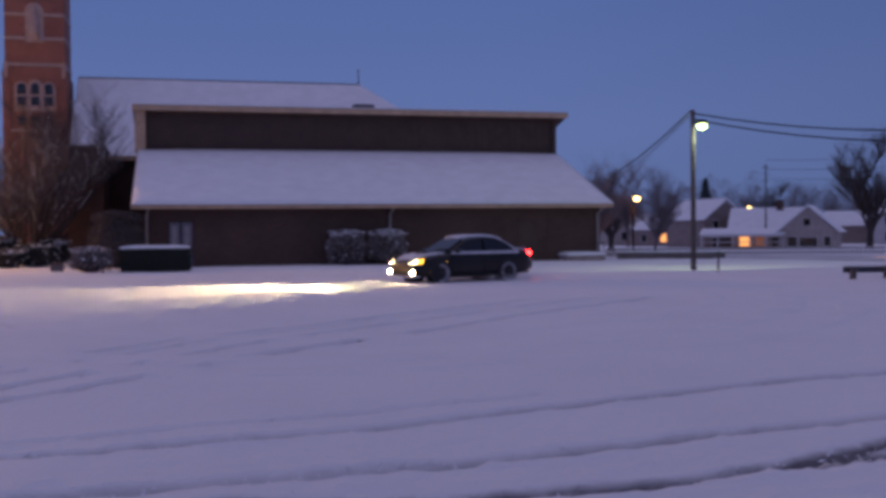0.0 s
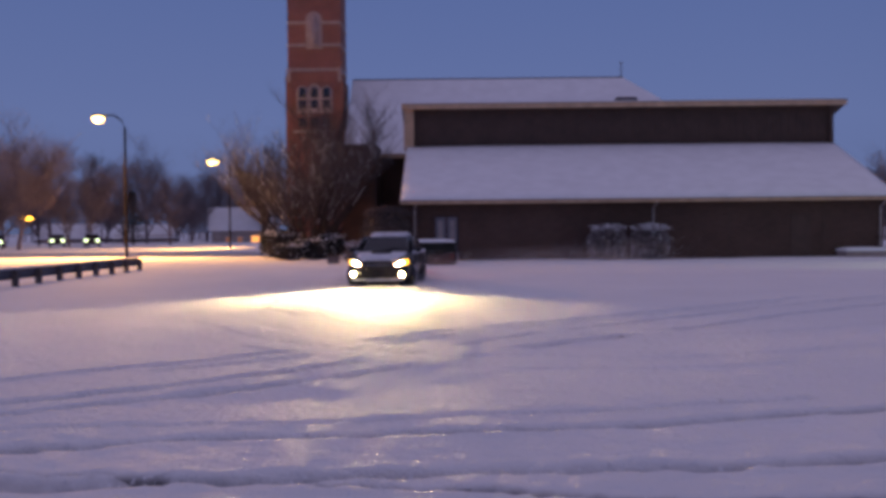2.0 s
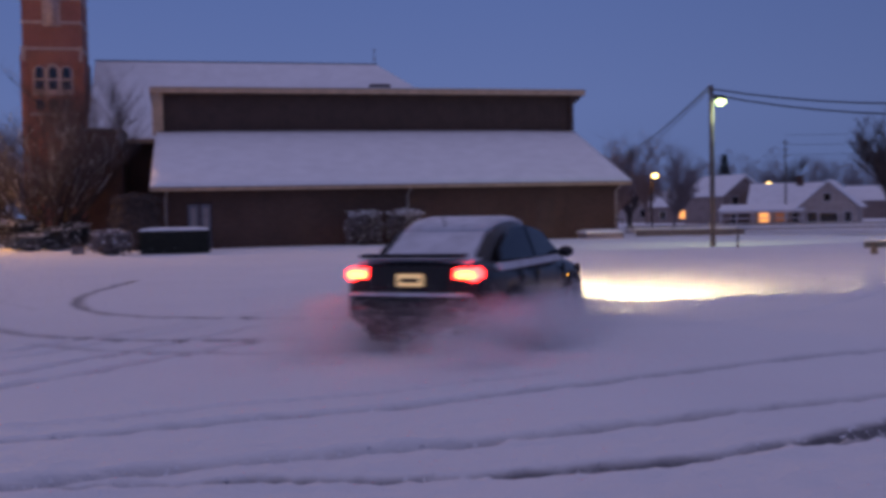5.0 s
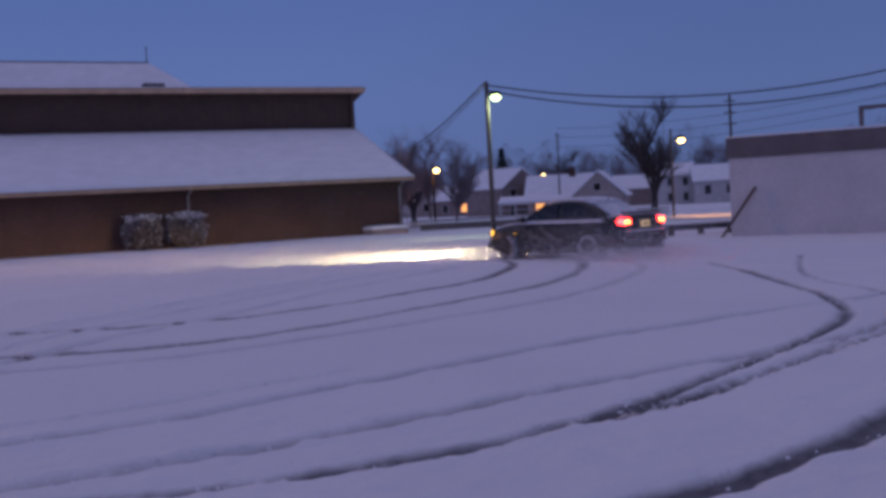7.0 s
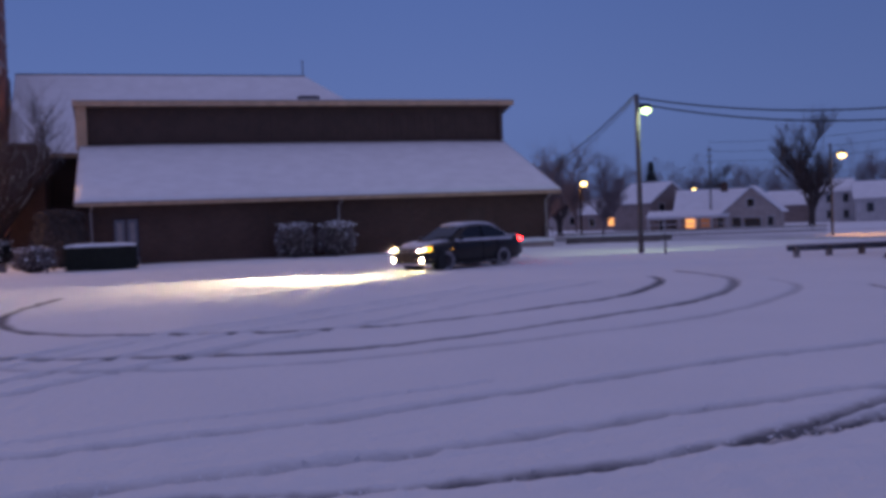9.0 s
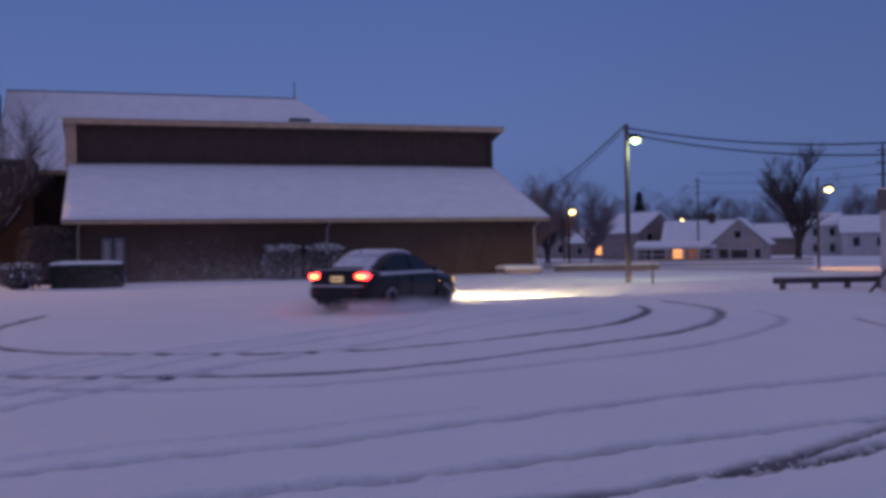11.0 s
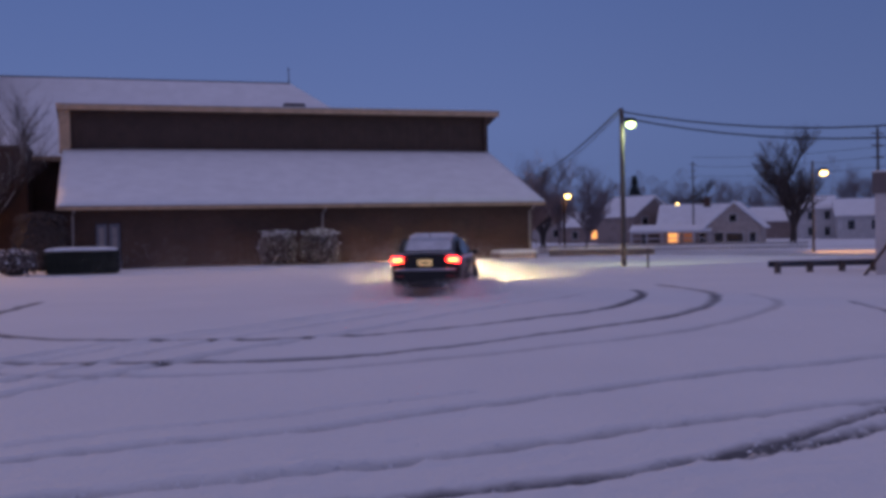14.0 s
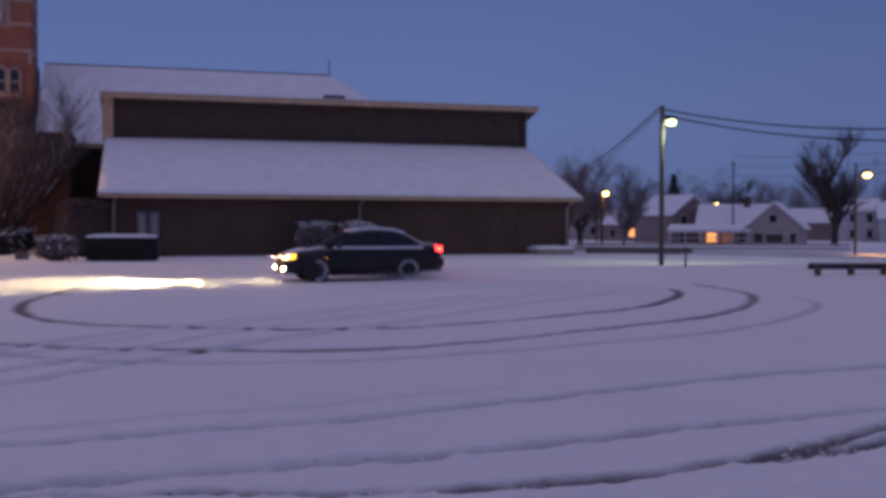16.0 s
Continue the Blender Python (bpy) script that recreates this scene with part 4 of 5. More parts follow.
house(-17.45, 150, 9.8, 8, 1.4, 3.0, -6, HOUSE_TAN, "long low tan house with a lit porch", [(-2.9, -0.75, 1.5, 1.3, 2), (-0.9, -0.75, 1.2, 1.3, 1), (1.2, -0.75, 1.0, 1.3, 0)], chimney=True, porch=(-8.8, 2.6, 2.6, 1.75))
house(-19.45, 147.5, 7.4, 9, 1.3, 3.3, -6, HOUSE_TAN, "tan gabled house front under snow", [(-1.9, -0.8, 1.2, 1.3, 0), (0.2, -0.8, 2.2, 1.2, 0), (2.6, -0.8, 0.8, 1.3, 0), (0, 2.0, 0.9, 1.0, 0)], gable_front=True)
house(-11.5, 172, 6.5, 8, 2.0, 2.0, 0, HOUSE_BROWN, "small brown house with one lit window", [(1.75, -0.3, 0.9, 1.3, 2), (-1.4, -0.3, 0.9, 1.2, 0)])
house(-10.0, 182, 6.0, 8, 2.4, 2.2, 12, HOUSE_TAN, "small tan gabled house under snow", [(0, 0.0, 1.0, 1.3, 0)], gable_front=True)
house(-23.8, 180, 5.4, 8, 4.3, 1.6, 8, HOUSE_WHITE, "tall white house with a snowy roof", [(-1.4, 2.2, 0.8, 1.3, 0), (1.2, 2.2, 0.8, 1.3, 0), (-1.4, -0.4, 0.8, 1.3, 0), (1.2, -0.4, 0.8, 1.3, 0)])
house(-21.7, 190, 7, 8, 2.4, 2.0, 10, HOUSE_BROWN, "brown house under snow between trees")
house(-26.0, 175, 8, 8, 3.0, 2.2, 5, HOUSE_WHITE, "pale house under snow behind a pole", [(-2, 0.5, 1, 1.4, 0), (1.5, 0.5, 1, 1.4, 0)])
house(-29.5, 170, 10, 8, 2.8, 2.2, 5, HOUSE_BROWN, "brown house under snow")
house(25.4, 150, 8.6, 8, 2.0, 2.8, 4, HOUSE_TAN, "low house with a snowy roof and lit windows", [(-2.2, -0.2, 0.7, 1.0, 1), (-0.6, -0.2, 0.7, 1.0, 1), (1.6, -0.2, 1.1, 1.1, 2)])
house(30.5, 170, 10, 8, 1.0, 1.6, 4, HOUSE_BROWN, "distant low house under snow")
house(34.0, 175, 12, 8, 1.0, 1.8, 4, HOUSE_BROWN, "distant low house under snow")


def brick_block():
    b = thing("brick_building", polar(41.6, 78), 42, "plain dark brick block building", "building")
    part("wall", boxed(-6, 4.2, 0, 12, -0.3, 6.6), BLACK_BRICK, b)
    part("parapet", boxed(-6.1, 4.3, -0.1, 12, 6.6, 6.95), GREY_TRIM, b)
    for k in range(5):
        for z in (1.2, 4.0):
            f = part("window", boxed(-5 + 1.9 * k, -4.1 + 1.9 * k, -0.04, 0.05, z, z + 1.5), GREY_TRIM, b)
            part("pane", boxed(-4.9 + 1.9 * k, -4.2 + 1.9 * k, -0.06, -0.035, z + 0.1, z + 1.4), GLASS_DARK, f)


brick_block()


def strip(name, pts, width, z, mat, label):
    """A road that lies on the snow."""
    line = [Vector((a[0] + (b[0] - a[0]) * k / 14, a[1] + (b[1] - a[1]) * k / 14, 0)) for a, b in zip(pts, pts[1:]) for k in range(14)]
    bm = bmesh.new()
    rows = []
    for i, p in enumerate(line):
        d = (line[min(i + 1, len(line) - 1)] - line[max(i - 1, 0)]).normalized()
        s = Vector((-d.y, d.x, 0)) * width / 2
        rows.append([bm.verts.new(p + s * k + Vector((0, 0, zz + float(fall((p + s * k).x, (p + s * k).y))))) for k, zz in ((1, -0.1), (1, z), (-1, z), (-1, -0.1))])
    for a, b in zip(rows, rows[1:]):
        for k in range(3):
            bm.faces.new((a[k], a[k + 1], b[k + 1], b[k]))
    return tagged(part(name, bm, mat), label, "road", kind="structure")


strip("road", [(-90, 62), (-60, 62), (-34, 62), (-22, 70), (-10, 95), (20, 105), (90, 100)], 9, 0.06, ASPHALT_SNOW, "packed snowy street under amber lamps")
strip("road", [(8, 80), (14, 60), (26, 46), (50, 36), (90, 25)], 7, 0.06, ASPHALT_SNOW, "packed snowy side street")


def far_trees():
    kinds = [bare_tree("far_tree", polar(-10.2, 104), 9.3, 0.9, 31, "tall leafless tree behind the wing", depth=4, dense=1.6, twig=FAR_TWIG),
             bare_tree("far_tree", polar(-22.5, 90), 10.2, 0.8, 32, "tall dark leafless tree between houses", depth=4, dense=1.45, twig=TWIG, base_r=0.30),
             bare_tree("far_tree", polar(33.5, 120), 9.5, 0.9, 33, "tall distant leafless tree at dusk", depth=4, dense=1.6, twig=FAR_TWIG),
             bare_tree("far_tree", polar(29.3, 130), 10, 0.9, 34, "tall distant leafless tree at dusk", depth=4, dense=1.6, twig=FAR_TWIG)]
    rnd = random.Random(12)
    spots = [(-11.6, 130, 0), (-8.2, 100, 0), (-9.3, 130, 1), (-12.4, 185, 2), (-19.3, 178, 3), (-16.5, 215, 2), (-20.9, 225, 0), (-25.6, 190, 2), (-26.6, 200, 3),
             (-28, 205, 0), (-30.5, 180, 1), (-33, 160, 2), (-18, 210, 1), (-15, 215, 0), (-22, 215, 2), (25.0, 160, 0), (26.5, 185, 2), (28.2, 150, 3), (29.0, 170, 0), (30.5, 150, 2), (31.6, 140, 3), (32.6, 160, 0),
             (34.4, 120, 2), (35.4, 150, 3), (36.9, 105, 2), (37.5, 125, 3), (38.2, 115, 0), (39.5, 130, 1), (42, 140, 2), (27.4, 165, 2), (33.0, 190, 1), (23.8, 180, 3), (35.9, 175, 0), (24.4, 150, 1)]
    for az, d, k in spots:
        p = polar(az, d)
        c = copy_thing(kinds[k], pose(p.x, p.y, -0.3 + float(fall(p.x, p.y)), 0, 0, rnd.uniform(0, 360)))
        s = rnd.uniform(0.95, 1.5) * (0.85 + d / 600) if az > 0 else rnd.uniform(1.0, 1.3)
        c.scale = (s * 1.1, s * 1.1, s)
        tagged(c, "distant leafless tree in the dusk", "tree", "far trees")


def far_woods(name, az0, az1, d, h, n, seed, label):
    """A belt of leafless crowns, nothing but fine twigs and thin stems, hazed by colour."""
    rnd = random.Random(seed)
    verts, faces = [], []
    crowns = [(rnd.uniform(az0, az1), d * rnd.uniform(0.9, 1.2), h * rnd.uniform(0.55, 1.25)) for _ in range(n)]
    for az, dd, hh in crowns:
        c = polar(az, dd)
        w = hh * rnd.uniform(0.25, 0.4)
        for k in range(260):
            a, v = rnd.uniform(0, math.tau), rnd.random() ** 0.8
            r = w * math.sin(math.pi * min(1, 0.12 + 0.83 * v)) * rnd.random() ** 0.5
            p = c + Vector((r * math.cos(a), r * math.sin(a), hh * (0.12 + 0.88 * v)))
            q = p + Vector((rnd.uniform(-0.5, 0.5), rnd.uniform(-0.5, 0.5), rnd.uniform(0.3, 1.1)))
            i = len(verts)
            verts += [p, p + Vector((0.07, 0.03, 0)), q]
            faces.append((i, i + 1, i + 2))
        i = len(verts)
        verts += [c + Vector((-0.15, 0, -0.5)), c + Vector((0.15, 0, -0.5)), c + Vector((0, 0, hh * 0.8))]
        faces.append((i, i + 1, i + 2))
    me = bpy.data.meshes.new(name)
    me.from_pydata([tuple(v) for v in verts], [], faces)
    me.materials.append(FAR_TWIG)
    return tagged(new(name, me), label, "woods", kind="stuff")


far_woods("far_woods", 23, 46, 190, 9.5, 70, 1, "belt of leafless trees beyond the street, haze put into its colour")
far_woods("far_woods", -36, -6, 215, 10.5, 110, 2, "belt of leafless trees behind the houses, haze put into its colour")


def conifer(az, d, h, r, seed):
    rnd = random.Random(seed)
    t = thing("conifer", polar(az, d), 0, "dark pointed conifer behind the houses", "tree")
    part("trunk", tube(bmesh.new(), [(0, 0, -2), (0, 0, h * 0.95)], [0.25, 0.03], 6), BARK, t)
    bm = bmesh.new()
    for k in range(900):
        v = rnd.random() ** 0.7
        a = rnd.uniform(0, math.tau)
        rr = r * (1 - v) * rnd.uniform(0.5, 1.1)
        p = Vector((rr * math.cos(a), rr * math.sin(a), h * (0.06 + 0.94 * v)))
        out = Vector((math.cos(a), math.sin(a), -0.35)) * 0.55
        sd = Vector((-math.sin(a), math.cos(a), 0)) * 0.2
        bm.faces.new([bm.verts.new(q) for q in (p - sd, p + sd, p + out)])
    tagged(part("needles", bm, CONIFER, t), kind="stuff")


far_trees()
conifer(-14.3, 165, 9.6, 2.6, 1)
conifer(31.2, 140, 7, 2.2, 2)


def distant_car(az, d, label, lights=(-0.55, 0.55), turn=0):
    c = thing("car", polar(az, d), az + turn, label, "car", "cars on the far street")
    bm = bmesh.new()
    loft(bm, [[(x * w, y, z) for x, z in ((-0.85, 0.3), (0.85, 0.3), (0.88, 0.75), (0.7, zt), (-0.7, zt), (-0.88, 0.75))] for y, w, zt in ((0, 0.95, 0.8), (1.1, 1, 0.95), (1.7, 0.95, 1.4), (3.2, 0.95, 1.4), (4.0, 1, 1.0), (4.3, 0.95, 0.9))])
    part("body", bm, CAR_PAINT, c)
    for x in (-0.75, 0.75):
        for y in (0.8, 3.5):
            part("wheel", tube(bmesh.new(), [(x - 0.1, y, 0.32), (x + 0.1, y, 0.32)], 0.32, 12), RUBBER, c)
    for x in lights:
        bm = ball(bmesh.new(), (x, -0.05, 0.72), 0.19, 0.1, 0.17)
        part("headlight", bm, CAR_FAR_LIGHT, c, "bright distant headlight")


distant_car(35.0, 120, "dark car with pale headlights on the far street")
distant_car(33.3, 118, "dark car with pale headlights waiting on the far street", (-0.6, 0.6))
distant_car(38.0, 112, "dark car with one pale headlight in view", (0.5,))


# ---- the sedan ----
def car_body_ring(x, w, zb, zt, crown=0.03, n_top=0.36):
    half = [(w - 0.16, zb), (w - 0.03, zb + 0.10), (w, 0.5 * (zb + zt) + 0.02), (w - 0.015, zt - 0.16), (w - 0.075, zt - 0.045), (w - 0.17, zt), (w * n_top, zt + crown)]
    return [(x, y, z) for y, z in half] + [(x, -y, z) for y, z in half[::-1]]


def sedan():
    car = thing("sedan", (0, 0, 0), 0, "black sports sedan dusted with snow, headlights on, drifting in circles", "car")
    # lower body
    stations = [(-2.32, 0.70, 0.38, 0.90), (-2.26, 0.80, 0.30, 0.99), (-2.05, 0.855, 0.24, 1.02), (-1.7, 0.878, 0.22, 1.01), (-1.3, 0.885, 0.20, 0.985), (-0.6, 0.88, 0.19, 0.95), (0.3, 0.88, 0.19, 0.935), (0.95, 0.882, 0.20, 0.925),
                (1.31, 0.885, 0.21, 0.90), (1.7, 0.872, 0.22, 0.85), (1.92, 0.85, 0.22, 0.79), (2.07, 0.80, 0.23, 0.70), (2.17, 0.70, 0.25, 0.62), (2.23, 0.56, 0.29, 0.55)]
    bm = loft(bmesh.new(), [car_body_ring(x, w, zb, zt) for x, w, zb, zt in stations])
    bmesh.ops.subdivide_edges(bm, edges=bm.edges, cuts=1, use_grid_fill=True, smooth=0.6)
    part("body", bm, CAR_PAINT, car, "black painted body", smooth=True)
    # cabin
    low = 0.99
    def sunk(z):
        return 0.93 + (z - 0.93) * low if z > 0.93 else z
    def cab(x, wb, wt, zt, zb=0.9):
        zt = sunk(zt)
        half = [(wb, zb), (wb - 0.02, zb + 0.06), (wb + (wt - wb) * 0.85, zt - 0.07), (wt - 0.07, zt - 0.01), (wt * 0.5, zt + 0.012)]
        return [(x, y, z) for y, z in half] + [(x, -y, z) for y, z in half[::-1]]
    rings = [cab(1.0, 0.70, 0.62, 0.945), cab(0.62, 0.77, 0.62, 1.17), cab(0.22, 0.79, 0.60, 1.375), cab(-0.1, 0.79, 0.60, 1.44), cab(-0.5, 0.79, 0.595, 1.46), cab(-0.95, 0.78, 0.585, 1.425), cab(-1.3, 0.76, 0.57, 1.33), cab(-1.65, 0.73, 0.57, 1.15), cab(-1.92, 0.68, 0.58, 1.0)]
    part("cabin", loft(bmesh.new(), rings), CAR_PAINT, car, smooth=True)
    # windows, each a thin pane set on the cabin
    def pane(name, pts, mat=CAR_GLASS, label="", thick=0.02):
        return part(name, slab(bmesh.new(), [(x, y, sunk(z)) for x, y, z in pts], thick), mat, car, label)
    pane("windscreen", [(1.02, -0.62, 0.965), (1.02, 0.62, 0.965), (0.30, 0.545, 1.385), (0.30, -0.545, 1.385)], CAR_GLASS, "dark windscreen", 0.05)
    for s in (-1, 1):
        front = [(0.80, 0.805, 0.985), (0.23, 0.685, 1.315), (-0.32, 0.665, 1.385), (-0.32, 0.812, 0.985)]
        rear = [(-0.40, 0.812, 0.985), (-0.40, 0.665, 1.385), (-0.92, 0.66, 1.365), (-1.42, 0.715, 1.14), (-1.52, 0.765, 1.0)]
        for p in (front, rear):
            q = [(x, s * (y + 0.006), z) for x, y, z in p]
            pane("side_window", q if s > 0 else q[::-1], CAR_GLASS, "dark side window", 0.04)
    pane("rear_window", [(-1.32, 0.52, 1.345), (-1.32, -0.52, 1.345), (-1.90, -0.56, 1.03), (-1.90, 0.56, 1.03)][::-1], CAR_SNOW, "snow-covered rear window", 0.05)
    # lying snow
    bm = bmesh.new()
    loft(bm, [[(x, y * w, z + (0.055 if abs(y) < 0.9 else 0.02) + 0.008 * noise.noise((x * 5, y * 5, 1))) for y in (-1, -0.85, -0.4, 0.4, 0.85, 1)] + [(x, w, z - 0.04), (x, -w, z - 0.04)] for x, w, z in ((0.26, 0.50, sunk(1.395)), (-0.1, 0.55, sunk(1.452)), (-0.5, 0.555, sunk(1.472)), (-0.95, 0.55, sunk(1.437)), (-1.3, 0.52, sunk(1.345)))])
    part("roof_snow", bm, CAR_SNOW, car, "thin snow on the roof", smooth=True)
    bm = bmesh.new()
    loft(bm, [[(x, y * w, z + 0.012 + 0.006 * noise.noise((x * 6, y * 6, 3))) for y in (-1, -0.8, -0.35, 0.35, 0.8, 1)] + [(x, w, z - 0.06), (x, -w, z - 0.06)] for x, w, z in ((-1.72, 0.62, 1.035), (-2.0, 0.66, 1.048), (-2.22, 0.66, 1.03))])
    part("boot_snow", bm, CAR_SNOW, car, "snow on the boot lid", smooth=True)
    bm = bmesh.new()
    loft(bm, [[(x, y * w, z + 0.02 * (1 - abs(y)) + 0.016 + 0.006 * noise.noise((x * 6, y * 6, 5))) for y in (-1, -0.8, -0.35, 0.35, 0.8, 1)] + [(x, w, z - 0.06), (x, -w, z - 0.06)] for x, w, z in ((1.02, 0.66, 0.945), (1.35, 0.68, 0.925), (1.7, 0.65, 0.873), (1.92, 0.58, 0.812), (2.05, 0.5, 0.735))])
    part("bonnet_snow", bm, CAR_SNOW, car, "thin snow on the bonnet", smooth=True)
    for s in (-1, 1):
        y0, y1 = sorted((s * 0.78, s * 0.882))
        part("ledge_snow", boxed(-1.75, 0.85, y0, y1, 0.90, 0.985, bevel=0.015), CAR_SNOW, car)
    # bonnet scoop
    bm = loft(bmesh.new(), [[(x, y, z) for y, z in ((-0.30, 0.86), (-0.26, zt), (0.26, zt), (0.30, 0.86))] for x, zt in ((1.18, 0.975), (1.50, 0.99), (1.54, 0.965))])
    scoop = part("scoop", bm, CAR_PAINT, car, "raised bonnet air scoop")
    part("scoop_mouth", boxed(1.50, 1.55, -0.23, 0.23, 0.905, 0.962), CAR_TRIM, scoop)
    # nose
    part("grille", boxed(2.1, 2.235, -0.40, 0.40, 0.57, 0.66, bevel=0.02), CAR_TRIM, car, "dark mesh grille")
    part("grille_bar", boxed(2.2, 2.245, -0.36, 0.36, 0.612, 0.628, bevel=0.006), CHROME, car, "thin bright grille bar")
    part("lower_grille", boxed(2.1, 2.255, -0.46, 0.46, 0.30, 0.44, bevel=0.02), CAR_TRIM, car)
    part("bumper", boxed(2.0, 2.27, -0.62, 0.62, 0.475, 0.55, bevel=0.03), CAR_PAINT, car, "front bumper bar")
    part("front_lip", boxed(1.9, 2.27, -0.70, 0.70, 0.20, 0.255, bevel=0.02), CAR_SNOW, car, "snow-crusted lower lip")
    for s in (-1, 1):
        # headlight: a swept lens with an amber corner; its bulb shines out of a shallow slot in the lens
        c = s * 0.60
        def swept(stations):
            rings = []
            for x, y, z0, z1 in stations:
                rings.append([(x - 0.07, s * y, z0), (x - 0.012, s * y, z0), (x, s * y, 0.5 * (z0 + z1)), (x - 0.035, s * y, z1), (x - 0.09, s * y, z1 + 0.006)])
            return loft(bmesh.new(), rings)
        lamp_part = part("headlight", swept([(2.205, 0.42, 0.625, 0.655), (2.165, 0.56, 0.598, 0.715), (2.10, 0.69, 0.598, 0.755), (2.0, 0.785, 0.612, 0.785), (1.82, 0.862, 0.665, 0.805)]), CAR_TRIM, car, "lit swept headlight", smooth=True)
        part("lens", swept([(2.205, 0.45, 0.628, 0.658), (2.178, 0.55, 0.606, 0.706), (2.12, 0.68, 0.606, 0.748), (2.07, 0.735, 0.612, 0.762)]), HEAD_LENS, lamp_part, "glowing lens", smooth=True)
        part("indicator", swept([(2.07, 0.74, 0.614, 0.763), (2.025, 0.782, 0.622, 0.774), (1.95, 0.825, 0.64, 0.78)]), AMBER, lamp_part, "amber side indicator", smooth=True)
        part("bulb", boxed(2.172, 2.176, c - 0.03, c + 0.03, 0.6744, 0.690), BEAM, lamp_part, "very bright bulb")
        for za, zb, up in ((0.692, 0.6805, 0.004), (0.6724, 0.6575, -0.004)):
            part("shade", slab(bmesh.new(), [(2.168, c - 0.055, za + max(up, 0)), (2.266, c - 0.055, zb + max(up, 0)), (2.266, c + 0.055, zb + max(up, 0)), (2.168, c + 0.055, za + max(up, 0))], 0.004), CAR_TRIM, lamp_part)
        for e in (-0.053, 0.049):
            part("shade", boxed(2.168, 2.266, c + e, c + e + 0.004, 0.653, 0.697), CAR_TRIM, lamp_part)
        part("shade", boxed(2.164, 2.170, c - 0.055, c + 0.055, 0.668, 0.697), CAR_TRIM, lamp_part)
        fog = part("fog_lamp", tube(bmesh.new(), [(2.08, s * 0.67, 0.37), (2.20, s * 0.67, 0.37)], 0.085, 14), CAR_TRIM, car, "lit round fog lamp")
        part("lens", ball(bmesh.new(), (2.195, s * 0.67, 0.37), 0.03, 0.078, 0.075), HEAD_LENS, fog, "glowing lens", smooth=True)
        part("bulb", ball(bmesh.new(), (2.215, s * 0.67, 0.37), 0.02, 0.05, 0.045), FOG_BULB, fog, "bright bulb", smooth=True)
        # mirror
        part("mirror", ball(bmesh.new(), (0.72, s * 0.95, 1.02), 0.09, 0.11, 0.075), CAR_PAINT, car, smooth=True)
        # tail lamp
        tl = part("tail_light", boxed(-2.33, -2.12, min(s * 0.50, s * 0.80), max(s * 0.50, s * 0.80), 0.815, 0.965, bevel=0.03), TAIL, car, "red tail light")
        part("bulb", boxed(-2.345, -2.30, min(s * 0.55, s * 0.76), max(s * 0.55, s * 0.76), 0.85, 0.93, bevel=0.015), TAIL_CORE, tl, "bright tail bulb")
        # sill and arches
        part("sill", boxed(-0.95, 0.95, min(s * 0.80, s * 0.895), max(s * 0.80, s * 0.895), 0.17, 0.27, bevel=0.02), CAR_TRIM, car)
        for x in (1.31, -1.31):
            bm = bmesh.new()
            pts = [(x + 0.37 * math.cos(a), s * 0.88, 0.33 + 0.37 * math.sin(a)) for a in [math.pi * (k - 1) / 10 for k in range(13)]]
            tube(bm, pts, 0.03, 6)
            part("wheel_arch", bm, CAR_TRIM, car)
            part("wheel_well", tube(bmesh.new(), [(x, s * 0.5, 0.34), (x, s * 0.891, 0.34)], 0.36, 24), CAR_TRIM, car)
    # shut lines, handles, wipers and aerial
    for s in (-1, 1):
        for x, z1 in ((0.86, 0.86), (-0.36, 0.9), (-1.02, 0.9)):
            part("shut_line", boxed(x - 0.008, x + 0.008, min(s * 0.86, s * 0.8875), max(s * 0.86, s * 0.8875), 0.27, z1), CAR_TRIM, car)
        for x in (-0.22, -0.98 + 0.12):
            part("door_handle", boxed(x - 0.10, x + 0.06, min(s * 0.868, s * 0.902), max(s * 0.868, s * 0.902), 0.775, 0.805, bevel=0.01), CAR_PAINT, car)
        part("side_repeater", boxed(1.05, 1.085, min(s * 0.87, s * 0.889), max(s * 0.87, s * 0.889), 0.67, 0.685, bevel=0.004), AMBER, car, "small amber side repeater")
        part("wiper", tube(bmesh.new(), [(1.0, s * 0.12, 0.985), (0.86, s * 0.12 + 0.45, 1.075)], 0.012, 5), CAR_TRIM, car)
        part("reflector", boxed(-2.425, -2.41, min(s * 0.5, s * 0.68), max(s * 0.5, s * 0.68), 0.50, 0.54, bevel=0.005), REFLECTOR, car, "dull red reflector")
    part("aerial", tube(bmesh.new(), [(-1.2, 0.0, 1.37), (-1.36, 0.0, 1.53)], [0.014, 0.006], 5), CAR_TRIM, car)
    part("rear_diffuser", boxed(-2.40, -2.1, -0.55, 0.55, 0.24, 0.37, bevel=0.02), CAR_TRIM, car)
    # tail
    part("spoiler", boxed(-2.36, -2.10, -0.62, 0.62, 1.075, 1.115, bevel=0.015), CAR_TRIM, car, "low black boot spoiler")
    part("boot_panel", boxed(-2.335, -2.2, -0.49, 0.49, 0.70, 1.0, bevel=0.02), CAR_PAINT, car)
    plate = part("number_plate", boxed(-2.352, -2.33, -0.16, 0.16, 0.76, 0.90, bevel=0.004), PLATE, car, "number plate with its lamplight put in as a glow")
    part("bar", boxed(-2.356, -2.352, -0.11, 0.11, 0.805, 0.85), CAR_TRIM, plate, "dark bar in place of the characters")
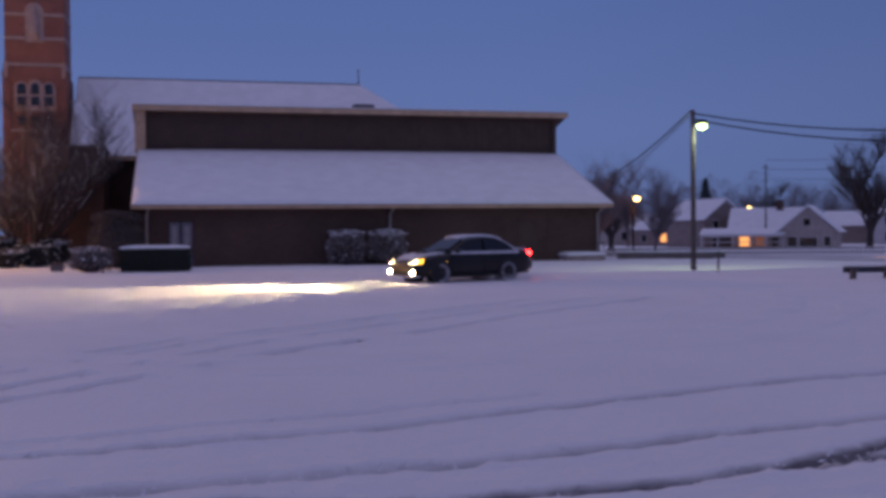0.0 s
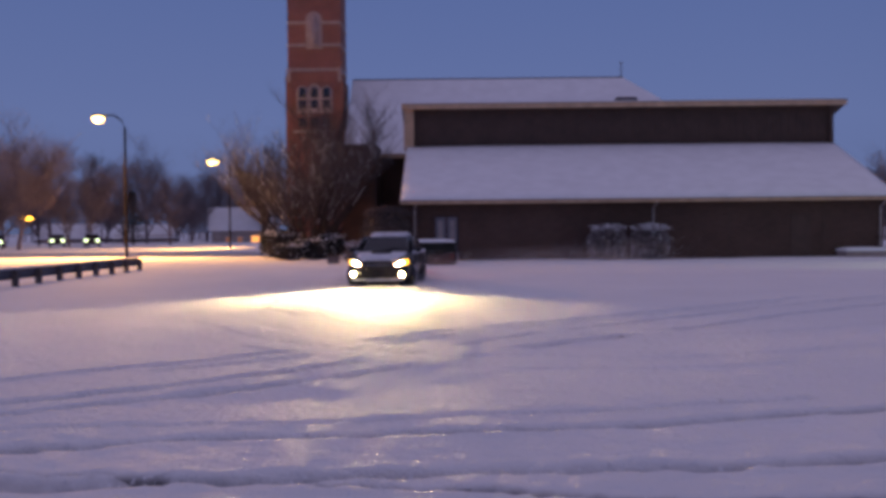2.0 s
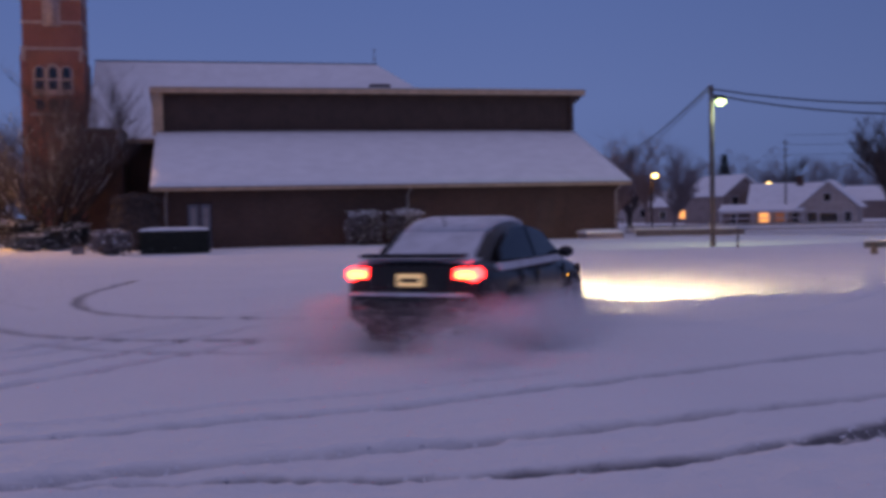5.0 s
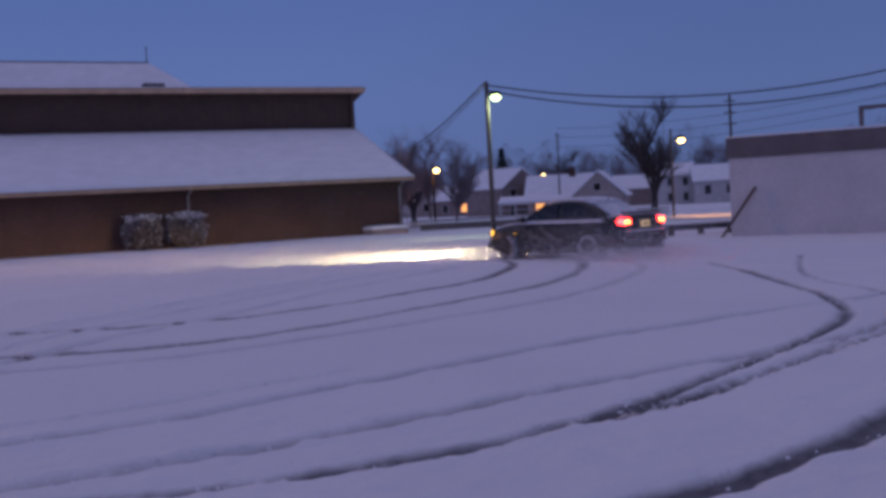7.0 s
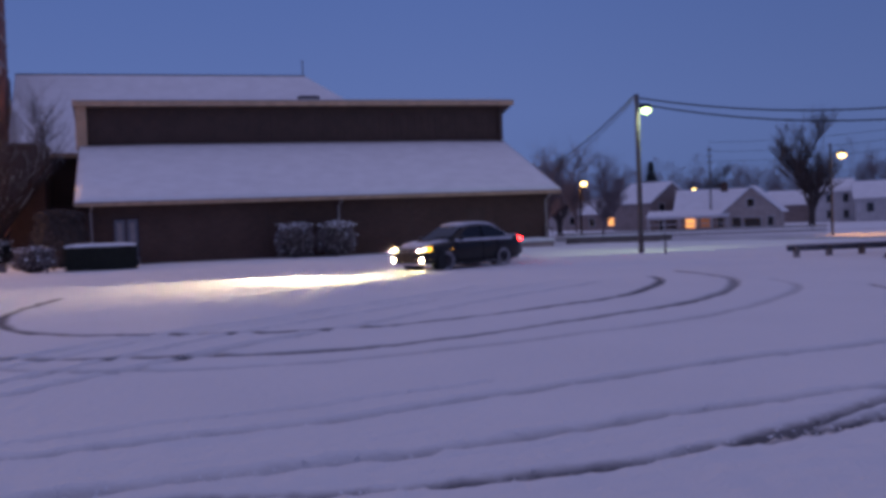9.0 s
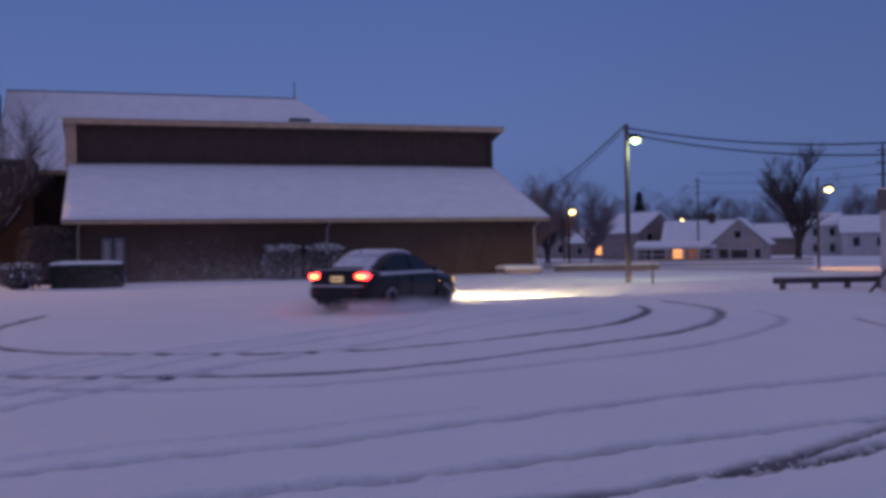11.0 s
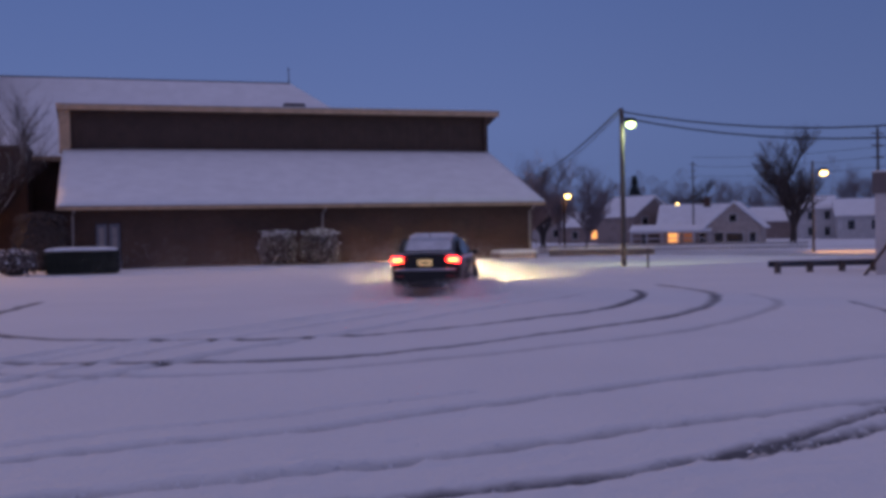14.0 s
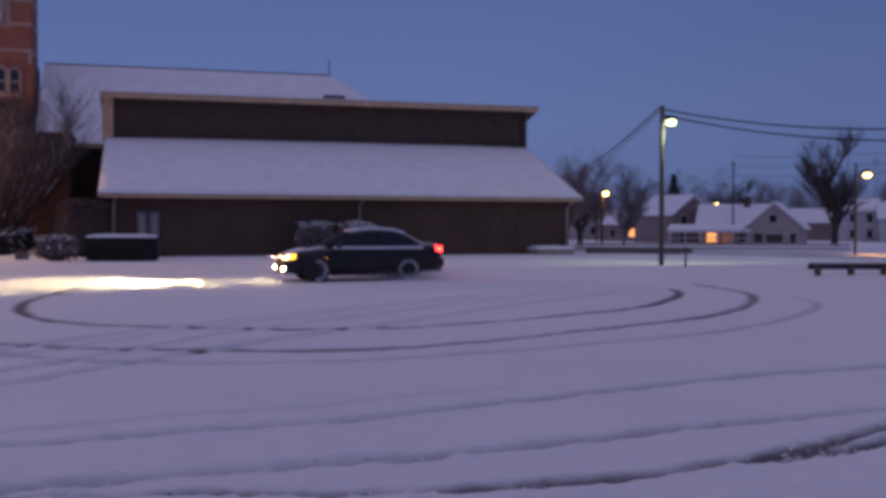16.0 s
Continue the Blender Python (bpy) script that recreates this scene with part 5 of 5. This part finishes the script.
    part("rear_bumper", boxed(-2.42, -2.1, -0.74, 0.74, 0.36, 0.66, bevel=0.05), CAR_PAINT, car)
    part("bumper_snow", boxed(-2.43, -2.25, -0.72, 0.72, 0.655, 0.69, bevel=0.012), CAR_SNOW, car, "snow along the rear bumper")
    part("exhaust", tube(bmesh.new(), [(-2.46, -0.5, 0.28), (-2.2, -0.5, 0.28)], 0.05, 10), CHROME, car)
    # wheels
    wheels = []
    for x in (1.31, -1.31):
        for s in (-1, 1):
            hub = part("wheel", tube(bmesh.new(), [(0, -0.08, 0), (0, 0.08, 0)], 0.07, 10), RIM, car, "snow-caked road wheel")
            bm = bmesh.new()
            prof = [(0.20, -0.10), (0.29, -0.105), (0.318, -0.07), (0.318, 0.07), (0.29, 0.105), (0.20, 0.10)]
            loft(bm, [[(r * math.cos(a), y, r * math.sin(a)) for r, y in prof] for a in [k * math.tau / 24 for k in range(25)]], caps=False)
            part("tyre", bm, SNOWY_RUBBER, hub, "tyre packed with snow", smooth=False)
            bm = bmesh.new()
            tube(bm, [(0, -0.06, 0), (0, 0.085 * s, 0)], [0.2, 0.2], 20)
            rim = part("rim", bm, RIM, hub)
            bm = bmesh.new()
            for k in range(5):
                a = k * math.tau / 5
                tube(bm, [(0.04 * math.cos(a), 0.095 * s, 0.04 * math.sin(a)), (0.19 * math.cos(a), 0.10 * s, 0.19 * math.sin(a))], [0.03, 0.022], 5)
            part("spokes", bm, RIM, hub)
            hub.matrix_basis = pose(x, s * 0.80, 0.318)
            wheels.append((hub, x, s))
    return car, wheels


CAR, WHEELS = sedan()
CAR.scale = (0.965, 0.965, 0.965)


# seconds, place and heading of the sedan
DRIVE = [
    (0.0, 0.51, 32.1, 213.5), (0.5, -2.26, 32.8, 229), (1.0, -4.83, 32.35, 246.5), (1.5, -7.01, 30.9, 261), (2.0, -8.8, 27.95, 279), (2.5, -9.19, 24.05, 293.5), (3.0, -8.45, 19.9, 307),
    (3.5, -7.4, 17.0, 335), (4.0, -5.3, 14.65, 371), (4.5, -2.68, 13.7, 399), (5.0, 0.25, 13.1, 429), (5.2, 1.35, 13.4, 440), (5.7, 4.1, 14.6, 450), (6.3, 6.6, 18.4, 462), (6.9, 7.7, 23.2, 478),
    (7.5, 7.21, 27.6, 497), (8.0, 6.01, 30.4, 518), (8.5, 4.09, 31.95, 548), (9.0, 2.04, 32.9, 580.5), (9.5, -0.7, 31.9, 618), (10.0, -2.4, 29.2, 664), (10.5, -1.6, 26.4, 716), (11.0, 0.2, 25.3, 778),
    (11.5, 1.58, 25.7, 834), (12.0, 1.96, 27.4, 884), (12.5, 1.16, 29.95, 946), (13.0, 0.0, 28.6, 1014), (13.5, 0.0, 26.6, 1090), (14.0, 1.49, 25.5, 1160), (14.5, 1.93, 26.9, 1205),
    (15.0, 1.26, 27.5, 1234), (15.5, -0.18, 28.0, 1260), (16.0, -1.56, 28.6, 1277),
]


def along(t):
    """Place and heading at t, gliding between the rows."""
    ts = [r[0] for r in DRIVE]
    i = max(0, min(len(ts) - 2, int(np.searchsorted(ts, t, side="right")) - 1))
    a, b, c, d = DRIVE[max(i - 1, 0)], DRIVE[i], DRIVE[i + 1], DRIVE[min(i + 2, len(ts) - 1)]
    h = c[0] - b[0]
    u = (t - b[0]) / h
    out = []
    for k in (1, 2, 3):
        m0 = (c[k] - a[k]) / max(1e-6, c[0] - a[0]) * h
        m1 = (d[k] - b[k]) / max(1e-6, d[0] - b[0]) * h
        out.append((2 * u ** 3 - 3 * u * u + 1) * b[k] + (u ** 3 - 2 * u * u + u) * m0 + (3 * u * u - 2 * u ** 3) * c[k] + (u ** 3 - u * u) * m1)
    return out


def when_near(x, y, t0, t1):
    """The time between t0 and t1 at which the car comes nearest to a place."""
    ts = np.arange(t0, t1, 0.05)
    return float(ts[int(np.argmin([math.hypot(along(t)[0] - x, along(t)[1] - y) for t in ts]))])


def snow_strips():
    """Untouched snow over the ring of tracks, in lengths that the wheels press down as the car passes."""
    out = []
    for pts, half, depth, press in TRACKS[:3]:
        first, last = Vector((*pts[0], 0)), Vector((*pts[-1], 0))
        a = first + (first - Vector((*pts[1], 0))).normalized() * 0.7
        b = last + (last - Vector((*pts[-2], 0))).normalized() * 0.7
        line = smooth_line([(a.x, a.y)] + pts + [(b.x, b.y)], 0.14)
        n = 16
        for i in range(0, len(line) - 1, n):
            seg = line[i:i + n + 1]
            if len(seg) < 2:
                continue
            mid = seg[len(seg) // 2]
            offs = np.array([-2.7, -2.3, -1.7, -0.9, 0, 0.9, 1.7, 2.3, 2.7]) * half
            d = np.gradient(seg, axis=0)
            d /= np.linalg.norm(d, axis=1)[:, None] + 1e-9
            gx = seg[:, 0][:, None] - d[:, 1][:, None] * offs
            gy = seg[:, 1][:, None] + d[:, 0][:, None] * offs
            gz = snow_height(gx, gy) + np.array([-0.03, 0.003, 0.008, 0.009, 0.009, 0.009, 0.008, 0.003, -0.03])
            bm = bmesh.new()
            vs = [[bm.verts.new((gx[r, c] - mid[0], gy[r, c] - mid[1], gz[r, c])) for c in range(9)] for r in range(len(seg))]
            for r in range(len(seg) - 1):
                for c in range(8):
                    bm.faces.new((vs[r][c], vs[r + 1][c], vs[r + 1][c + 1], vs[r][c + 1]))
            ob = part("snow_crust", bm, SNOW_GROUND, smooth=True)
            tagged(ob, "length of loose snow that the wheels press down", "snow", "snow crust over the tracks")
            ob.location = (mid[0], mid[1], 0)
            t = when_near(mid[0], mid[1], 2.6, 7.6)
            out.append((ob, mid, t))
    return out


def grain_cloud(name, n, sx, sy, sz, seed, label, grain=0.0055, wisp=1.1, gap=-0.2):
    """A burst of loose snow grains, densest near the ground."""
    rnd = np.random.RandomState(seed)
    p = rnd.normal(0, 1, (n, 3)) * (sx, sy, 1)
    p[:, 2] = np.minimum(np.abs(rnd.normal(0, 1, n)), 2.1 * rnd.random(n) ** 0.3) * sz
    lump = np.array([noise.noise((a * wisp + seed, b * wisp, c * 1.4 * wisp)) for a, b, c in p])
    p = p[lump > gap + 0.15 * rnd.normal(0, 1, n)]
    n = len(p)
    size = grain * rnd.uniform(0.5, 1.5, n)[:, None, None]
    v = (p[:, None, :] + rnd.normal(0, 0.75, (n, 3, 3)) * size).reshape(-1, 3)
    f = np.arange(n * 3).reshape(-1, 3)
    me = bpy.data.meshes.new(name)
    me.from_pydata(v.tolist(), [], f.tolist())
    me.materials.append(SPRAY)
    return tagged(new(name, me), label, "snow spray", kind="stuff")


def airborne_snow():
    """Snow grains in the air: they pass on as much light as they throw back."""
    m = material("airborne_snow", (0.88, 0.88, 0.90), 0.9, var=0.05)
    nt = m.node_tree
    through_light = nt.nodes.new("ShaderNodeBsdfTranslucent")
    through_light.inputs["Color"].default_value = (0.88, 0.88, 0.90, 1)
    mix = nt.nodes.new("ShaderNodeMixShader")
    mix.inputs[0].default_value = 0.5
    nt.links.new(nt.nodes["Principled BSDF"].outputs[0], mix.inputs[1])
    nt.links.new(through_light.outputs[0], mix.inputs[2])
    nt.links.new(mix.outputs[0], nt.nodes["Material Output"].inputs[0])
    return m


SPRAY = airborne_snow()


SLIDE_TIMES = [0, 1.8, 2.6, 3.3, 4.6, 5.2, 6.2, 7.2, 9.2, 10.2, 11.2, 12.0, 12.5, 13.0, 13.6, 14.4, 16.0]
SLIDE_FORCE = [0.3, 0.3, 0.6, 1.1, 0.95, 0.9, 0.7, 0.35, 0.35, 0.5, 0.45, 0.38, 0.4, 0.6, 0.7, 0.42, 0.4]


def spray_set():
    """Grains that fly beside the wheels, and puffs that the wheels throw up and leave behind."""
    follow = [(grain_cloud("wheel_spray", 230000, 0.8, 0.36, 0.32, 1, "powder snow flying off a rear wheel", 0.0055, 1.5, -0.3), -1.9, 0.9),
              (grain_cloud("wheel_spray", 240000, 0.9, 0.36, 0.34, 2, "powder snow flying off a rear wheel", 0.0055, 1.5, -0.3), -1.8, -0.95),
              (grain_cloud("wheel_spray", 230000, 1.0, 0.26, 0.3, 3, "powder snow streaming along the sill", 0.0055, 1.5, -0.3), -1.0, -1.15)]
    puffs = []
    base = [grain_cloud("snow_puff", 50000, 1.1, 1.0, 0.5, 11, "drifting puff of powder snow thrown up by the wheels"), grain_cloud("snow_puff", 50000, 1.3, 0.9, 0.6, 12, "drifting puff of powder snow thrown up by the wheels"), grain_cloud("snow_puff", 45000, 0.9, 1.1, 0.42, 13, "drifting puff of powder snow thrown up by the wheels")]
    rnd = random.Random(3)
    times = [0.1, 0.7, 1.3, 1.9, 2.5, 2.9, 3.2, 3.45, 3.7, 3.95, 4.2, 4.45, 4.7, 4.95, 5.3, 5.8, 6.4, 6.9, 7.2, 10.7, 11.0, 11.2, 11.45, 12.45, 12.75, 13.0]
    for k, t in enumerate(times):
        ob = base[k] if k < 3 else new("snow_puff", base[k % 3].data)
        tagged(ob, base[k % 3]["label"], "snow spray", "snow puffs", "stuff")
        x, y, h = along(t)
        side = rnd.choice((-0.7, 0.7))
        c, s = math.cos(radians(h)), math.sin(radians(h))
        late = t > 9.5
        puffs.append((ob, t, x - 1.9 * c - side * s + (2.2 if 12.4 < t < 13.1 else 0), y - 1.9 * s + side * c + ((2.3 if t < 12.4 else 0.6) if late else 0), rnd.uniform(0, 360), rnd.uniform(1.2, 1.8), rnd.uniform(-0.55, -0.2) * (2.2 if late else 1)))
    # haze that hangs before the wing and drifts through the beams
    haze = grain_cloud("snow_haze", 20000, 1.9, 1.0, 0.85, 17, "thin haze of powder snow hanging before the wing", 0.007, 0.8, -0.25)
    for k, (t, x, y, life) in enumerate(((10.7, -5.0, 31.4, 1.3), (10.9, -6.2, 31.6, 1.3), (11.2, -3.8, 31.5, 1.2), (11.5, -4.4, 31.2, 1.3), (11.8, -6.6, 31.0, 1.3), (12.1, -4.6, 30.6, 1.2), (12.5, 3.2, 28.8, 0.5), (12.6, 4.8, 29.2, 0.5), (13.9, -4.6, 30.4, 1.1), (14.1, -6.4, 30.8, 1.1))):
        ob = haze if k == 0 else new("snow_haze", haze.data)
        tagged(ob, haze["label"], "snow spray", "snow haze", "stuff")
        puffs.append((ob, t, x, y, 20 * k, life, -0.5))
    return follow, puffs


def snow_clods():
    """Loose lumps that wheels and shovels have left along the nearer tracks."""
    rnd = random.Random(8)
    verts, faces, spots = [], [], []
    for pts, half, depth, press in TRACKS[3:15]:
        for x, y in smooth_line(pts, 0.1):
            if 4 < y < 15:
                spots += [(x + rnd.gauss(0, 2.4 * half), y + rnd.gauss(0, 2.4 * half)) for k in range(2)]
    heights = snow_height(np.array([p[0] for p in spots]), np.array([p[1] for p in spots]))
    for (x, y), z in zip(spots, heights):
        r = 0.004 + 0.015 * rnd.random() ** 3
        i = len(verts)
        for u in range(5):
            a = u * math.tau / 5 + rnd.uniform(-0.3, 0.3)
            rr = r * rnd.uniform(0.7, 1.3)
            verts.append((x + rr * math.cos(a), y + rr * math.sin(a), z - 0.4 * r))
        verts.append((x, y, z + r * rnd.uniform(0.5, 1.0)))
        faces += [(i + u, i + (u + 1) % 5, i + 5) for u in range(5)]
    me = bpy.data.meshes.new("snow_clods")
    me.from_pydata(verts, [], faces)
    me.materials.append(SNOW)
    return tagged(new("snow_clods", me), "loose lumps of snow along the wheel tracks", "snow", kind="stuff")


snow_clods()
CRUST = snow_strips()
FOLLOW, PUFFS = spray_set()


def motions():
    rows = []
    for k in range(81):
        x, y, h = along(k * 0.2)
        rows.append((k * 0.2, pose(x, y, -0.02, 0, 0, h)))
    walk(CAR, rows)
    # wheels roll with the car and the front pair steers against the slide
    for hub, wx, side in WHEELS:
        spin, rows = 0.0, []
        px, py, _ = along(0)
        for k in range(321):
            t = k * 0.05
            x, y, h = along(t)
            fx, fy = math.cos(radians(h)), math.sin(radians(h))
            step = (x - px) * fx + (y - py) * fy
            spin += min(1.4, max(0.0, step / 0.318) + (0.35 if wx < 0 else 0.0))
            px, py = x, y
            steer = -14 if wx > 0 else 0
            rows.append((t, pose(wx, side * 0.80, 0.318, 0, 0, steer) @ Matrix.Rotation(spin, 4, "Y")))
        walk(hub, rows)

    for ob, mid, t in CRUST:
        walk(ob, [(0.0, pose(mid[0], mid[1], 0)), (max(0.1, t - 0.1), pose(mid[0], mid[1], 0)), (t + 0.2, pose(mid[0], mid[1], -0.2)), (16.0, pose(mid[0], mid[1], -0.2))])
    # spray keeps beside the rear wheels, higher when the car slides hard
    for ob, ox, oy in FOLLOW:
        rows = []
        for k in range(81):
            t = k * 0.2
            x, y, h = along(t)
            fast = float(np.interp(t, SLIDE_TIMES, SLIDE_FORCE))
            c, s = math.cos(radians(h)), math.sin(radians(h))
            rows.append((t, pose(x + ox * c - oy * s, y + ox * s + oy * c, -0.62 + 0.62 * fast, 0, 0, h)))
        walk(ob, rows)
    for ob, t, x, y, turn, life, drift in PUFFS:
        rows = [(0.0, pose(x, y, -2.3, 0, 0, turn))]
        if t > 0.35:
            rows.append((t - 0.25, pose(x, y, -2.3, 0, 0, turn)))
        rows += [(t + 0.15, pose(x, y, -0.1, 0, 0, turn + 5)), (t + 0.6 * life, pose(x + drift, y + 0.1, 0.05, 0, 0, turn + 15)), (t + 1.6 * life, pose(x + 2 * drift, y + 0.2, -1.2, 0, 0, turn + 25))]
        if t + 1.6 * life + 0.6 < 16:
            rows += [(t + 1.6 * life + 0.5, pose(x + 2 * drift, y + 0.2, -2.4, 0, 0, turn + 25)), (16.0, pose(x + 2 * drift, y + 0.2, -2.4, 0, 0, turn + 25))]
        walk(ob, [r for r in rows if r[0] <= 16.0])


motions()
